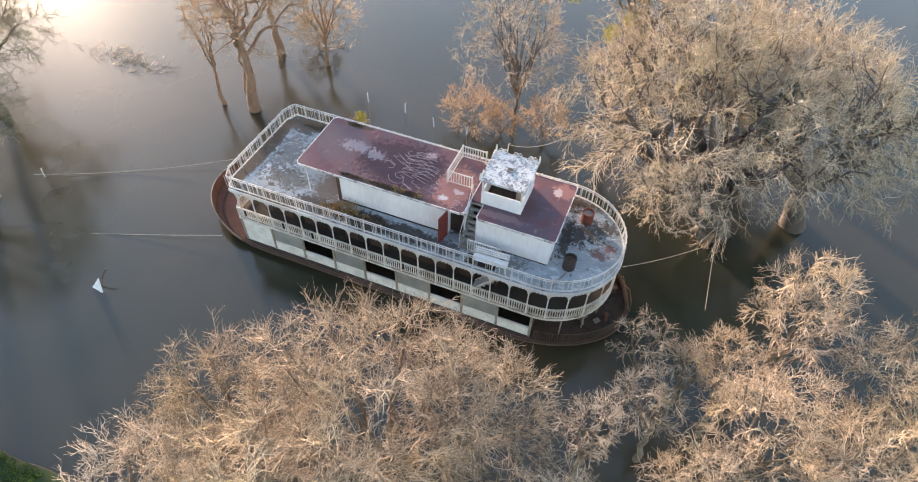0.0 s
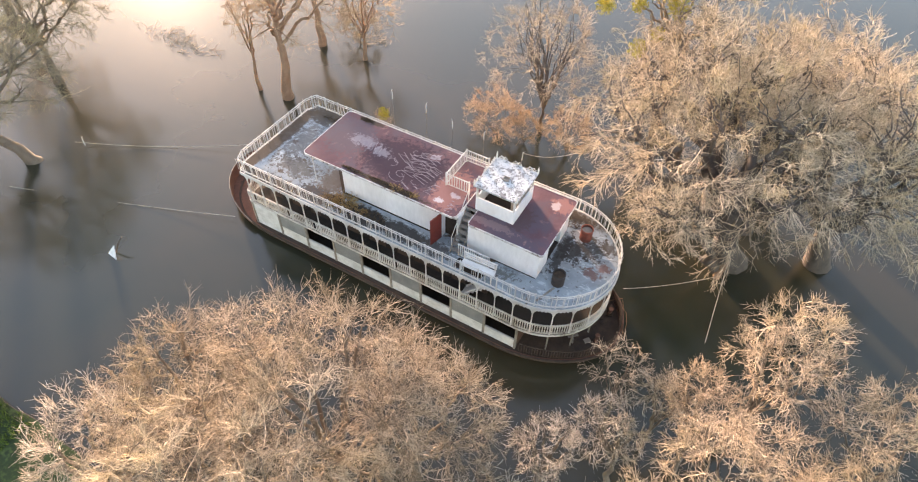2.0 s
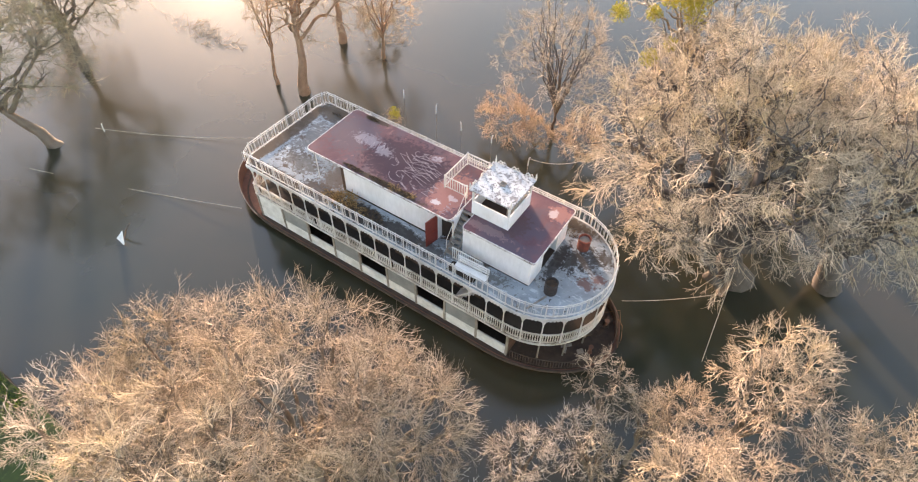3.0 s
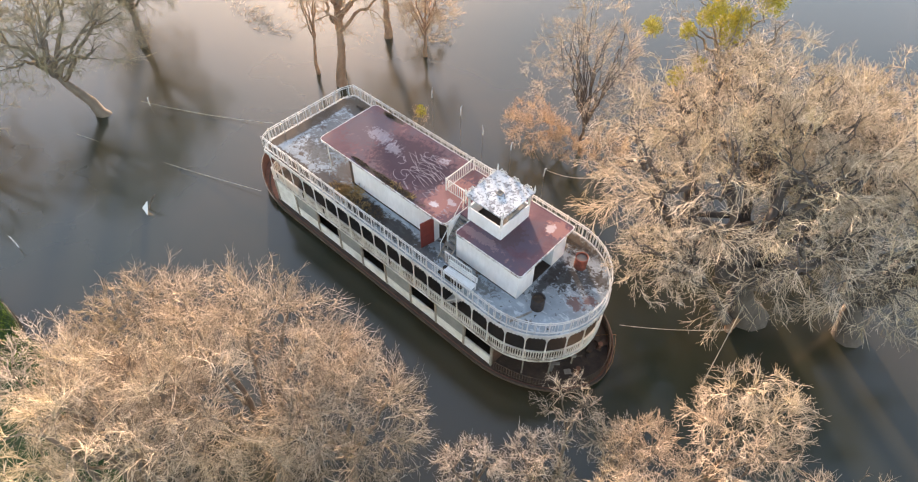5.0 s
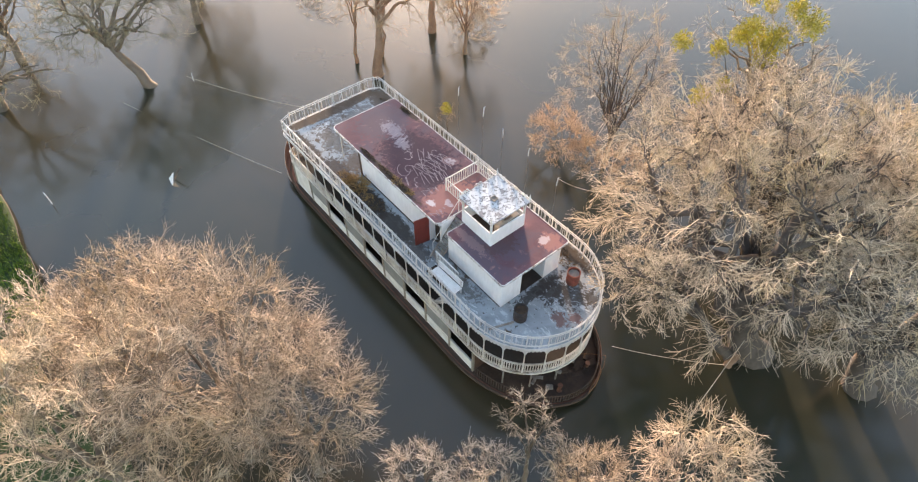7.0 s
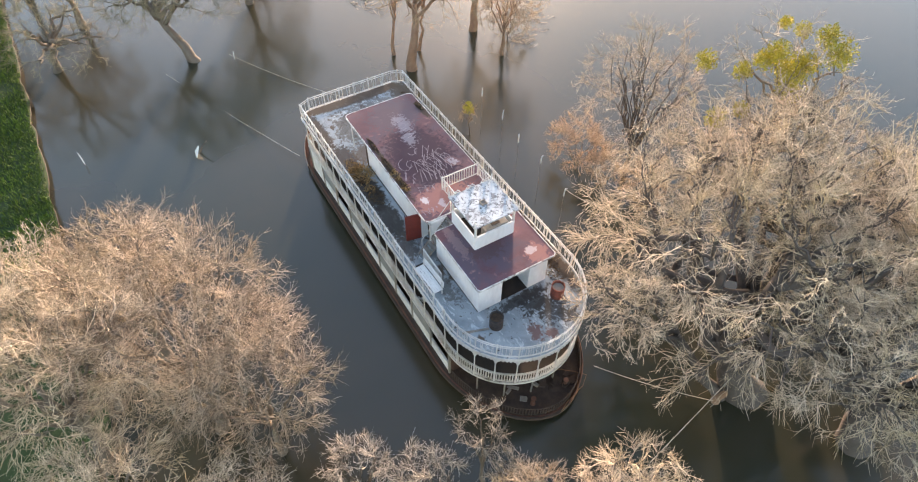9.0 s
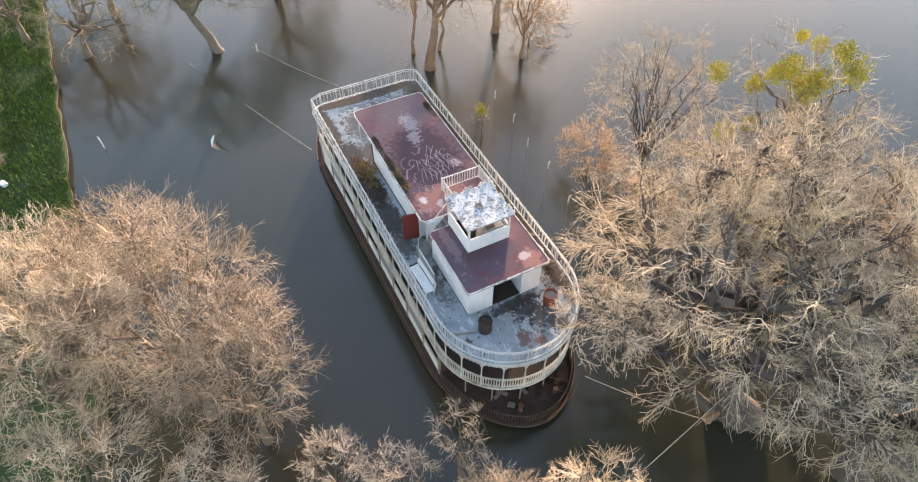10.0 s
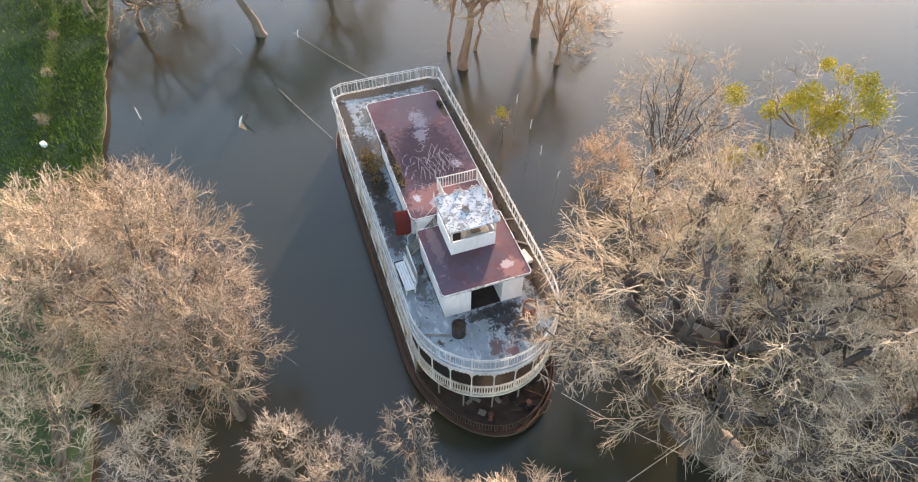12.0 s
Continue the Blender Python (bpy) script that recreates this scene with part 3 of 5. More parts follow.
    tip[:, 2] = np.maximum(tip[:, 2], base[2] + 0.7)
    T2 = unit(np.gradient(L2, axis=1))
    cand, ct = L2[:, 2:].reshape(-1, 3), T2[:, 2:].reshape(-1, 3)
    k = attach(cand, ct, tip)
    L3 = arcs(rng, cand[k], ct[k], tip, 5, 0.4, 0.04, 0.03)
    sets = [(L3, np.full(n3, 0.021 * thick)[:, None] * np.linspace(1, 0.5, 6)[None], 3)]
    # twigs
    p, w, room, uu = sprout(rng, L3, 7, 0.2, 1.0, c, R, 0.85, 0.45, 0.75, 0.06 + upright * 0.6 - droop * 0.45)
    ln = (0.30 + m * 0.075) * rng.uniform(0.45, 1.4, len(p))
    L4 = grow(rng, p, w, ln, 3, 0.3, 0.02 - droop * 0.22)
    sets.append((L4, (0.0115 * thick * rng.uniform(0.7, 1.25, len(p)))[:, None] * np.linspace(1, 0.55, 4)[None], 3))
    p, w, room, uu = sprout(rng, L4, 3, 0.25, 1.0, c, R, 0.85, 0.2, 0.8, 0.04 - droop * 0.35)
    ln = (0.16 + m * 0.04) * rng.uniform(0.5, 1.5, len(p))
    L5 = grow(rng, p, w, ln, 1, 0.2, 0.0)
    sets.append((L5, (0.0085 * thick * rng.uniform(0.7, 1.2, len(p)))[:, None] * np.linspace(1, 0.5, 2)[None], 3))
    v, q = join_tubes(trunk)
    under(new("trunk", mesh_np("trunk", v, q, bark or BARK)), root)
    v, q = join_tubes(sets)
    under(new("crown", mesh_np("crown", v, q, twig or TWIG)), root)
    return root


def mistletoe(place, r, seed, n=420):
    """A ball of forked stalks with paired leaves."""
    rng = np.random.default_rng(seed)
    d = unit(rng.normal(0, 1, (n, 3)))
    L = r * rng.uniform(0.35, 1.05, n)
    c = np.array(place, float)
    tip = c + d * L[:, None]
    a = unit(np.cross(d, unit(rng.normal(0, 1, (n, 3)))))
    out = []
    for s in (-1, 1):
        q = unit(d + a * s * 0.8) * rng.uniform(0.09, 0.17, n)[:, None]
        w = unit(np.cross(q, rng.normal(0, 1, (n, 3)))) * 0.032
        out.append(np.stack([tip, tip + q * 0.5 + w, tip + q, tip + q * 0.5 - w], 1))
    v = np.concatenate(out).reshape(-1, 3)
    root = thing("mistletoe", tuple(c), "round yellow-green mistletoe clump on a bare bough", "mistletoe", "mistletoe clumps")
    leaf = mesh_np("leaves", v, np.arange(len(v)).reshape(-1, 4), MISTLE, False)
    under(new("leaves", leaf), root)
    k = n // 3
    st = np.stack([np.repeat(c[None], k, 0), (c + tip[:k]) / 2 + rng.normal(0, r * 0.06, (k, 3)), tip[:k]], 1)
    v, q = tubes(st, np.full((k, 3), 0.008), 3)
    under(new("stalk_core", mesh_np("stalk_core", v, q, MISTLE)), root)
    return root


LAB = "bare winter tree with pale tan twigs in flood water"
# the clump between the camera's way and the boat
bare_tree("bare_tree", (-9.6, -15.4, -0.6), (-9.8, -15.0, 4.0), (-9.7, -14.9, 7.1), (4.5, 4.2, 3.9), 21, LAB, limbs=11, twig=TWIGBROWN, fill=1.05, gaps=0.22)
bare_tree("bare_tree", (-3.6, -14.0, -0.6), (-3.4, -13.4, 4.4), (-3.7, -13.3, 9.2), (5.6, 5.2, 5.1), 22, LAB, limbs=12, twig=TWIGBROWN, fill=1.05, gaps=0.12)
bare_tree("bare_tree", (-4.2, -19.4, 0.4), (-4.4, -18.8, 5.0), (-4.5, -18.0, 9.2), (5.0, 4.2, 4.6), 23, "bare winter tree on the bank, sunlight coloured into its pale tan twigs", limbs=10, twig=TWIGPALE, fill=0.9, gaps=0.22)
bare_tree("bare_tree", (-11.6, -19.6, 0.4), (-11.4, -19.2, 3.8), (-11.2, -18.6, 6.8), (3.3, 3.1, 3.5), 24, "bare winter tree with pale grey twigs on the bank", limbs=9, twig=TWIGGREY, fill=0.9, gaps=0.22)
# slim trees off the bow
bare_tree("bare_tree", (4.8, -9.2, -0.6), (4.7, -9.1, 3.2), (4.5, -9.0, 5.9), (1.8, 1.7, 2.1), 31, LAB, limbs=8, twig=TWIGGREY, trunk_r=0.16, upright=0.2, fill=1.0)
bare_tree("bare_tree", (7.6, -6.6, -0.6), (7.4, -6.6, 3.8), (6.6, -6.8, 6.0), (1.9, 1.8, 2.2), 32, LAB, limbs=8, twig=TWIGGREY, trunk_r=0.15, upright=0.2, fill=1.0)
bare_tree("bare_tree", (6.4, -3.6, -0.6), (6.2, -3.6, 3.8), (5.9, -3.6, 6.2), (1.8, 1.6, 2.0), 33, LAB, limbs=6, twig=TWIG, trunk_r=0.11, upright=0.2, fill=0.5, thick=0.85)
bare_tree("bare_tree", (12.2, -1.6, -0.6), (12.2, -1.4, 4.6), (12.2, -1.2, 8.8), (2.7, 2.6, 3.8), 34, LAB, limbs=9, twig=TWIG, trunk_r=0.18, upright=0.2, fill=1.0)
bare_tree("bare_tree", (12.0, -7.4, -0.6), (12.0, -7.2, 4.2), (11.8, -7.0, 7.6), (3.4, 3.0, 3.4), 35, LAB, limbs=9, twig=TWIG, trunk_r=0.18, upright=0.15, fill=1.0)
bare_tree("bare_tree", (17.4, -3.6, -0.6), (17.2, -3.4, 4.4), (17.0, -3.2, 8.4), (3.2, 3.2, 3.8), 36, LAB, limbs=9, twig=TWIG, trunk_r=0.18, upright=0.15, fill=1.0)
bare_tree("bare_tree", (10.4, -4.0, -0.6), (10.3, -3.8, 3.4), (10.2, -3.7, 6.4), (2.3, 2.1, 2.6), 46, LAB, limbs=8, twig=TWIG, trunk_r=0.15, upright=0.15, fill=1.0)
bare_tree("bare_tree", (8.6, -3.6, -0.6), (8.5, -3.4, 2.8), (8.4, -3.3, 5.2), (1.7, 1.6, 2.0), 47, LAB, limbs=7, twig=TWIGGREY, trunk_r=0.12, upright=0.15, fill=0.9)
# the old tree off the bow's far side
OLD = "old spreading bare tree with dark crooked limbs and tan twigs"
bare_tree("old_tree", (9.4, 12.2, -0.6), (8.0, 9.6, 5.2), (5.4, 12.6, 9.0), (8.6, 9.0, 6.2), 41, OLD, limbs=14, twig=TWIGPALE, bark=BARKDARK, trunk_r=0.8, droop=0.2, fill=0.72, thick=1.1, crook=0.065, low=-0.5, gaps=0.26)
bare_tree("old_tree", (14.6, 15.0, -0.6), (13.4, 13.6, 4.6), (13.4, 15.2, 8.2), (6.8, 7.4, 5.6), 42, OLD, limbs=11, twig=TWIGPALE, bark=BARKDARK, trunk_r=0.65, droop=0.2, fill=0.82, thick=1.1, crook=0.065, low=-0.5, gaps=0.22)
bare_tree("old_tree", (5.6, 18.4, -0.6), (5.2, 17.6, 5.6), (4.8, 17.0, 9.2), (7.4, 6.2, 5.4), 44, OLD, limbs=13, twig=TWIGPALE, bark=BARKDARK, trunk_r=0.5, droop=0.08, fill=0.82, thick=1.1, crook=0.065, low=-0.5, gaps=0.22)
bare_tree("old_tree", (11.4, 22.4, -0.6), (11.2, 21.8, 5.0), (10.8, 21.2, 8.4), (6.4, 5.6, 5.2), 45, OLD, limbs=11, twig=TWIGPALE, bark=BARKDARK, trunk_r=0.5, droop=0.08, fill=0.82, thick=1.1, crook=0.065, low=-0.5, gaps=0.22)
bare_tree("old_tree", (0.8, 21.4, -0.6), (0.35, 21.0, 8.8), (-0.4, 20.2, 11.8), (4.6, 4.3, 3.8), 43, "tall bare tree hung with yellow-green mistletoe clumps", limbs=11, twig=TWIGGREY, bark=BARK, trunk_r=0.24, upright=0.15, fill=0.22, crook=0.05)
# the upright tree amidships on the far side, with brushwood at its foot
bare_tree("bare_tree", (-7.4, 17.6, -0.6), (-7.4, 17.5, 3.2), (-8.0, 18.0, 6.8), (4.6, 4.6, 5.4), 51, LAB, limbs=26, twig=TWIG, bark=BARKDARK, trunk_r=0.14, upright=0.4, fill=0.5, thick=0.8)
BUSH = "tan leafless brushwood rising from the water at a tree's foot"
bare_tree("bush", (-10.2, 15.4, -0.5), (-10.2, 15.4, 0.3), (-10.4, 15.4, 2.0), (2.8, 2.5, 2.6), 52, BUSH, limbs=12, twig=TWIGWARM, trunk_r=0.06, upright=0.15, group="brushwood", fill=1.0)
bare_tree("bush", (-8.0, 15.8, -0.5), (-8.0, 15.8, 0.3), (-8.0, 15.8, 1.5), (1.8, 1.7, 1.9), 54, BUSH, limbs=10, twig=TWIGWARM, trunk_r=0.06, upright=0.15, group="brushwood", fill=1.0)
bare_tree("bush", (-4.6, 16.4, -0.5), (-4.6, 16.4, 0.3), (-4.6, 16.4, 2.2), (2.2, 2.0, 2.5), 53, BUSH, limbs=10, twig=TWIGWARM, trunk_r=0.06, upright=0.15, group="brushwood", fill=1.0)
# trees astern
bare_tree("bare_tree", (-27.7, 10.7, -0.6), (-28.6, 11.8, 6.4), (-28.2, 13.2, 7.6), (5.2, 5.4, 5.0), 61, LAB, limbs=9, twig=TWIGWARM, bark=BARKWARM, trunk_r=0.34, upright=0.2, fill=0.45, thick=1.0)
bare_tree("bare_tree", (-30.5, 10.3, -0.6), (-31.2, 11.0, 4.2), (-31.6, 11.2, 6.4), (1.8, 1.8, 3.0), 62, LAB, limbs=6, twig=TWIGWARM, bark=BARKWARM, trunk_r=0.14, upright=0.3, fill=0.45, thick=1.0)
bare_tree("bare_tree", (-30.0, 12.5, -0.6), (-30.4, 13.6, 4.2), (-30.6, 14.0, 6.6), (1.6, 1.6, 3.0), 63, LAB, limbs=6, twig=TWIGWARM, bark=BARKWARM, trunk_r=0.13, upright=0.3, fill=0.45, thick=1.0)
bare_tree("bare_tree", (-30.4, 18.6, -0.6), (-31.6, 20.0, 6.0), (-32.4, 20.8, 8.6), (4.2, 4.2, 4.8), 64, LAB, limbs=9, twig=TWIGWARM, bark=BARKWARM, trunk_r=0.28, upright=0.2, fill=0.45, thick=1.0)
bare_tree("bush", (-27.6, 20.8, -0.5), (-27.6, 20.8, 0.4), (-27.8, 21.0, 1.6), (2.4, 2.2, 1.7), 65, "low sunlit leafless brushwood in the water", limbs=9, twig=TWIG, trunk_r=0.07, group="brushwood", fill=1.0)
bare_tree("bare_tree", (-38.6, -5.2, -0.6), (-41.4, -7.2, 4.4), (-41.0, -5.0, 6.6), (6.4, 6.4, 4.2), 66, "leaning bare tree with olive-grey twigs in flood water", limbs=13, twig=TWIGOLIVE, bark=BARK, trunk_r=0.36, fill=0.72, thick=1.0)
bare_tree("bare_tree", (-43.4, -16.4, -0.6), (-42.6, -15.6, 3.0), (-40.8, -14.6, 4.2), (5.6, 5.0, 3.4), 67, "leaning bare tree with olive-grey twigs beside the bank", limbs=12, twig=TWIGOLIVE, bark=BARK, trunk_r=0.3, fill=0.25, thick=1.0)
bare_tree("bare_tree", (-46.0, 2.0, -0.6), (-46.5, 2.4, 4.6), (-45.0, 2.8, 6.6), (5.6, 5.2, 4.2), 68, "bare tree with olive-grey twigs in flood water", limbs=12, twig=TWIGOLIVE, bark=BARK, trunk_r=0.3, fill=0.72, thick=1.0)
bare_tree("bare_tree", (-50.0, -13.0, -0.6), (-50.0, -13.0, 3.4), (-49.6, -13.0, 5.6), (5.4, 5.0, 4.0), 69, "bare tree with olive-grey twigs beside the bank", limbs=11, twig=TWIGOLIVE, bark=BARK, trunk_r=0.3, fill=0.28, thick=1.0)
bare_tree("bare_tree", (-47.5, -20.8, 0.5), (-47.3, -20.6, 3.0), (-46.6, -20.2, 5.0), (5.0, 4.2, 3.8), 70, "bare tree with olive-grey twigs on the bank", limbs=10, twig=TWIGOLIVE, bark=BARK, trunk_r=0.24, fill=0.35, thick=1.0)
bare_tree("bare_tree", (-56.0, -24.0, 0.6), (-56.0, -24.0, 3.4), (-55.6, -23.8, 6.2), (5.4, 4.6, 4.6), 72, "bare tree with olive-grey twigs on the bank", limbs=11, twig=TWIGOLIVE, bark=BARK, trunk_r=0.3, fill=0.6, thick=1.3)
# a slender tree whose twigs reach over the bow
bare_tree("bare_tree", (9.0, 10.9, -0.6), (6.6, 7.2, 6.4), (5.0, 4.7, 8.6), (2.7, 2.6, 2.6), 37, "leaning bare tree with tan twigs reaching over the bow", limbs=10, twig=TWIGPALE, bark=BARKDARK, trunk_r=0.26, fill=0.9, crook=0.05, low=-0.6)
bare_tree("bare_tree", (15.8, -8.2, -0.6), (15.6, -8.0, 4.2), (15.4, -7.8, 7.8), (3.2, 3.0, 3.6), 38, LAB, limbs=9, twig=TWIG, trunk_r=0.18, upright=0.15, fill=1.0)
bare_tree("bare_tree", (2.4, -18.9, 0.2), (2.3, -18.5, 4.2), (2.0, -17.8, 7.6), (3.8, 3.2, 4.0), 28, "bare winter tree on the bank, sunlight coloured into its pale tan twigs", limbs=10, twig=TWIGPALE, trunk_r=0.22, fill=0.9, gaps=0.22)
bare_tree("bare_tree", (-25.6, 18.8, -0.6), (-25.4, 18.8, 3.0), (-25.0, 18.8, 5.4), (3.6, 3.4, 4.0), 71, LAB, limbs=9, twig=TWIGWARM, bark=BARKWARM, trunk_r=0.16, upright=0.2, fill=0.45, thick=1.0)
bare_tree("bare_tree", (4.4, -13.6, -0.6), (4.3, -13.5, 3.8), (4.2, -13.4, 7.0), (2.4, 2.1, 3.0), 39, LAB, limbs=8, twig=TWIGGREY, trunk_r=0.16, fill=1.0)
bare_tree("bare_tree", (9.4, -10.8, -0.6), (9.4, -10.6, 3.8), (9.3, -10.4, 7.0), (2.4, 2.2, 3.0), 40, LAB, limbs=8, twig=TWIG, trunk_r=0.16, fill=1.0)
# added beyond the view to shade the bank and darken the water's reflections
for k, (x, y, h) in enumerate(((-60.0, -17.0, 8.0), (-57.0, 6.0, 8.0))):
    bare_tree("bare_tree", (x, y, -0.6), (x, y, 5.0), (x, y, h), (6.0, 6.0, 6.0), 90 + k, "tall olive-grey bare tree added out of view for shade and reflection", limbs=11, twig=TWIGOLIVE, bark=BARK, trunk_r=0.35, fill=0.25, thick=1.7)
# more of the clump in front of the boat
bare_tree("bare_tree", (-0.6, -11.6, -0.6), (-0.7, -11.4, 3.8), (-0.3, -11.3, 8.4), (3.8, 3.5, 4.1), 25, LAB, limbs=10, twig=TWIGBROWN, trunk_r=0.2, fill=1.05, gaps=0.08)
bare_tree("bare_tree", (-7.6, -18.4, -0.4), (-7.6, -18.0, 4.0), (-7.6, -17.6, 8.0), (3.8, 3.4, 4.0), 27, LAB, limbs=9, twig=TWIGBROWN, trunk_r=0.2, fill=0.9, gaps=0.22)

MCL = [(-4.3, 18.0, 11.8, 0.75), (-2.2, 18.6, 12.1, 0.6), (-1.5, 19.0, 13.1, 0.7), (-1.2, 19.5, 13.6, 0.75), (-0.5, 20.0, 12.7, 1.0), (0.0, 20.3, 13.1, 1.0), (0.1, 19.8, 11.9, 0.9), (1.5, 20.2, 14.7, 0.95), (0.3, 20.8, 14.9, 0.7), (-1.1, 16.0, 10.6, 0.7), (-2.6, 21.5, 14.0, 0.4), (-1.5, 21.5, 14.1, 0.5), (-0.2, 16.5, 11.6, 0.5)]
for i, (x, y, z, r) in enumerate(MCL):
    mistletoe((x, y, z), r * 0.85, 100 + i, int(440 * r))


# ---- the boat ----
CY = 2.12            # its middle line
HW = 3.92            # half its beam at the decks
D1, D2, D3 = 0.38, 2.6, 5.1   # the three decks
ROOF = 7.22
boat = thing("riverboat", (-9.5, CY, 0.0), "derelict white three-deck riverboat with a red roof, moored in flood water", "riverboat")


def bow_line(x0, a, w, n=26, cy=CY):
    """Half an ellipse round the bow, from the near side to the far side."""
    return [(x0 + a * math.sin(t), cy - w * math.cos(t)) for t in (math.pi * i / n for i in range(n + 1))]


def deck_line(grow_by=0.0, xs=-20.25, x0=-0.2, a=4.0):
    w = HW + grow_by
    return [(xs - grow_by, CY - w + 0.75), (xs + 0.35, CY - w)] + bow_line(x0, a + grow_by, w) + [(xs + 0.35, CY + w), (xs - grow_by, CY + w - 0.75)]


def hull_line(w, xb, xs):
    pts = []
    for i in range(25):
        t = math.pi * i / 24
        c, s = math.cos(t), math.sin(t)
        k = (abs(c) ** 1.9 + s ** 1.9) ** (-1 / 1.9)
        pts.append((-1.0 + (xb + 1.0) * s * k, CY - w * c * k))
    pts += [(-18.5 - (-18.5 - xs) * math.sin(t), CY + w * math.cos(t)) for t in (math.pi * i / 20 for i in range(21))]
    return pts


def hull():
    bm = B()
    rows = [(hull_line(4.0, 4.6, -22.6), -0.8), (hull_line(4.2, 5.0, -23.5), 0.1), (hull_line(4.30, 5.15, -23.7), 0.34), (hull_line(4.30, 5.15, -23.7), 0.46), (hull_line(4.2, 5.05, -23.6), 0.46), (hull_line(4.18, 5.03, -23.58), D1)]
    rings = [[bm.verts.new((x, y, z)) for x, y in l] for l, z in rows]
    k = len(rings[0])
    for a, b in zip(rings, rings[1:]):
        for j in range(k):
            bm.faces.new((a[j], a[(j + 1) % k], b[(j + 1) % k], b[j]))
    bm.faces.new(rings[0])
    bm.faces.new(rings[-1])
    return part("hull", bm, RUST, boat, "rust-brown riveted steel hull")


hull_ob = hull()


def bulwark(name, pts, h, t=0.06, lab=""):
    """A plated wall standing on the hull's rim, with a rolled top."""
    bm = B()
    n = len(pts)
    prev = None
    for i, (x, y) in enumerate(pts):
        hh = h * min(1.0, 0.25 + 3.2 * min(i, n - 1 - i) / n)
        d = Vector((x + 9.5, y - CY, 0)).normalized() * t
        cur = [bm.verts.new(v) for v in ((x, y, 0.40), (x + d.x * 2, y + d.y * 2, 0.40 + hh), (x + d.x, y + d.y, 0.42 + hh), (x - d.x, y - d.y, 0.40))]
        if prev:
            for j in range(4):
                bm.faces.new((prev[j], prev[(j + 1) % 4], cur[(j + 1) % 4], cur[j]))
        prev = cur
    ob = part(name, bm, RUST, boat, lab)
    return ob


stern = [(-18.9 - 5.55 * math.sin(t), CY - 4.35 * math.cos(t)) for t in (0.18 + (math.pi - 0.36) * i / 26 for i in range(27))]
sb = bulwark("stern_bulwark", stern, 0.85, lab="curved rust-brown stern bulwark with a pale rim")
bm = B()
tube(bm, [(x - 0.08, y, 0.44 + 0.85 * min(1.0, 0.25 + 3.2 * min(i, 26 - i) / 27)) for i, (x, y) in enumerate(stern)], 0.03, 6)
part("rim", bm, TIMBER, sb, "worn pale rim")
bm = B()
line = [(x, y, 0.42) for x, y in hull_line(4.34, 5.18, -23.72)]
sweep(bm, line, 0.12, 0.16, True)
part("rubbing_strake", bm, OLDWOOD, boat, "dark timber rubbing strake along the waterline")

# decks
bm = B()
prism(bm, [(x, y) for x, y in deck_line(-0.1)], D2 - 0.16, D2)
part("arcade_deck", bm, ARCFLOOR, boat, "weathered middle deck")
bm = B()
prism(bm, deck_line(0.04), D3 - 0.14, D3)
upper = part("upper_deck", bm, DECKTOP, boat, "pale mossy upper deck with dark damp stains")


def walkway(name, along, z, w, h, m, lab=""):
    bm = B()
    sweep(bm, [(x, y, z) for x, y in along], w, h, True)
    return part(name, bm, m, boat, lab)


walkway("deck_fascia", deck_line(0.06), D3 - 0.085, 0.07, 0.165, WHITE, "white painted fascia under the upper deck")
walkway("lower_fascia", deck_line(0.0), D2 - 0.11, 0.07, 0.14, GRIMY, "grimy white fascia under the arcade")


def along(line, closed=True):
    """Distances along a level line, and a way to find place and heading at a distance."""
    P = [Vector((x, y)) for x, y in line]
    if closed:
        P.append(P[0])
    D = [0.0]
    for a, b in zip(P, P[1:]):
        D.append(D[-1] + (b - a).length)

    def at(s):
        s = max(0.0, min(D[-1] - 1e-6, s))
        i = max(j for j in range(len(D) - 1) if D[j] <= s)
        d = P[i + 1] - P[i]
        p = P[i] + d * ((s - D[i]) / d.length)
        return p.x, p.y, math.atan2(d.y, d.x)
    return D[-1], at


def put(name, me, parent, m, label=""):
    ob = new(name, me)
    under(ob, parent, label)
    ob.matrix_basis = m
    return ob


def mesh_of(name, bm, m):
    me = bpy.data.meshes.new(name)
    bmesh.ops.recalc_face_normals(bm, faces=bm.faces)
    bm.to_mesh(me)
    bm.free()
    me.materials.append(m)
    return me


def merged(name, me, places, parent, label):
    """The far repeats of a piece, joined."""
    co = np.empty(len(me.vertices) * 3)
    me.vertices.foreach_get("co", co)
    co = np.c_[co.reshape(-1, 3), np.ones(len(me.vertices))]
    faces = [tuple(p.vertices) for p in me.polygons]
    V, F = [], []
    for m in places:
        o = len(V)
        V.extend((co @ np.array(m).T)[:, :3].tolist())
        F.extend(tuple(i + o for i in f) for f in faces)
    big = bpy.data.meshes.new(name)
    big.from_pydata(V, [], F)
    big.materials.append(me.materials[0])
    ob = under(new(name, big), parent, label)
    return tagged(ob, kind="stuff")


ARC_LEN, arc_at = along(deck_line(-0.02))
BAY = ARC_LEN / round(ARC_LEN / 1.135)
NBAY = round(ARC_LEN / BAY)

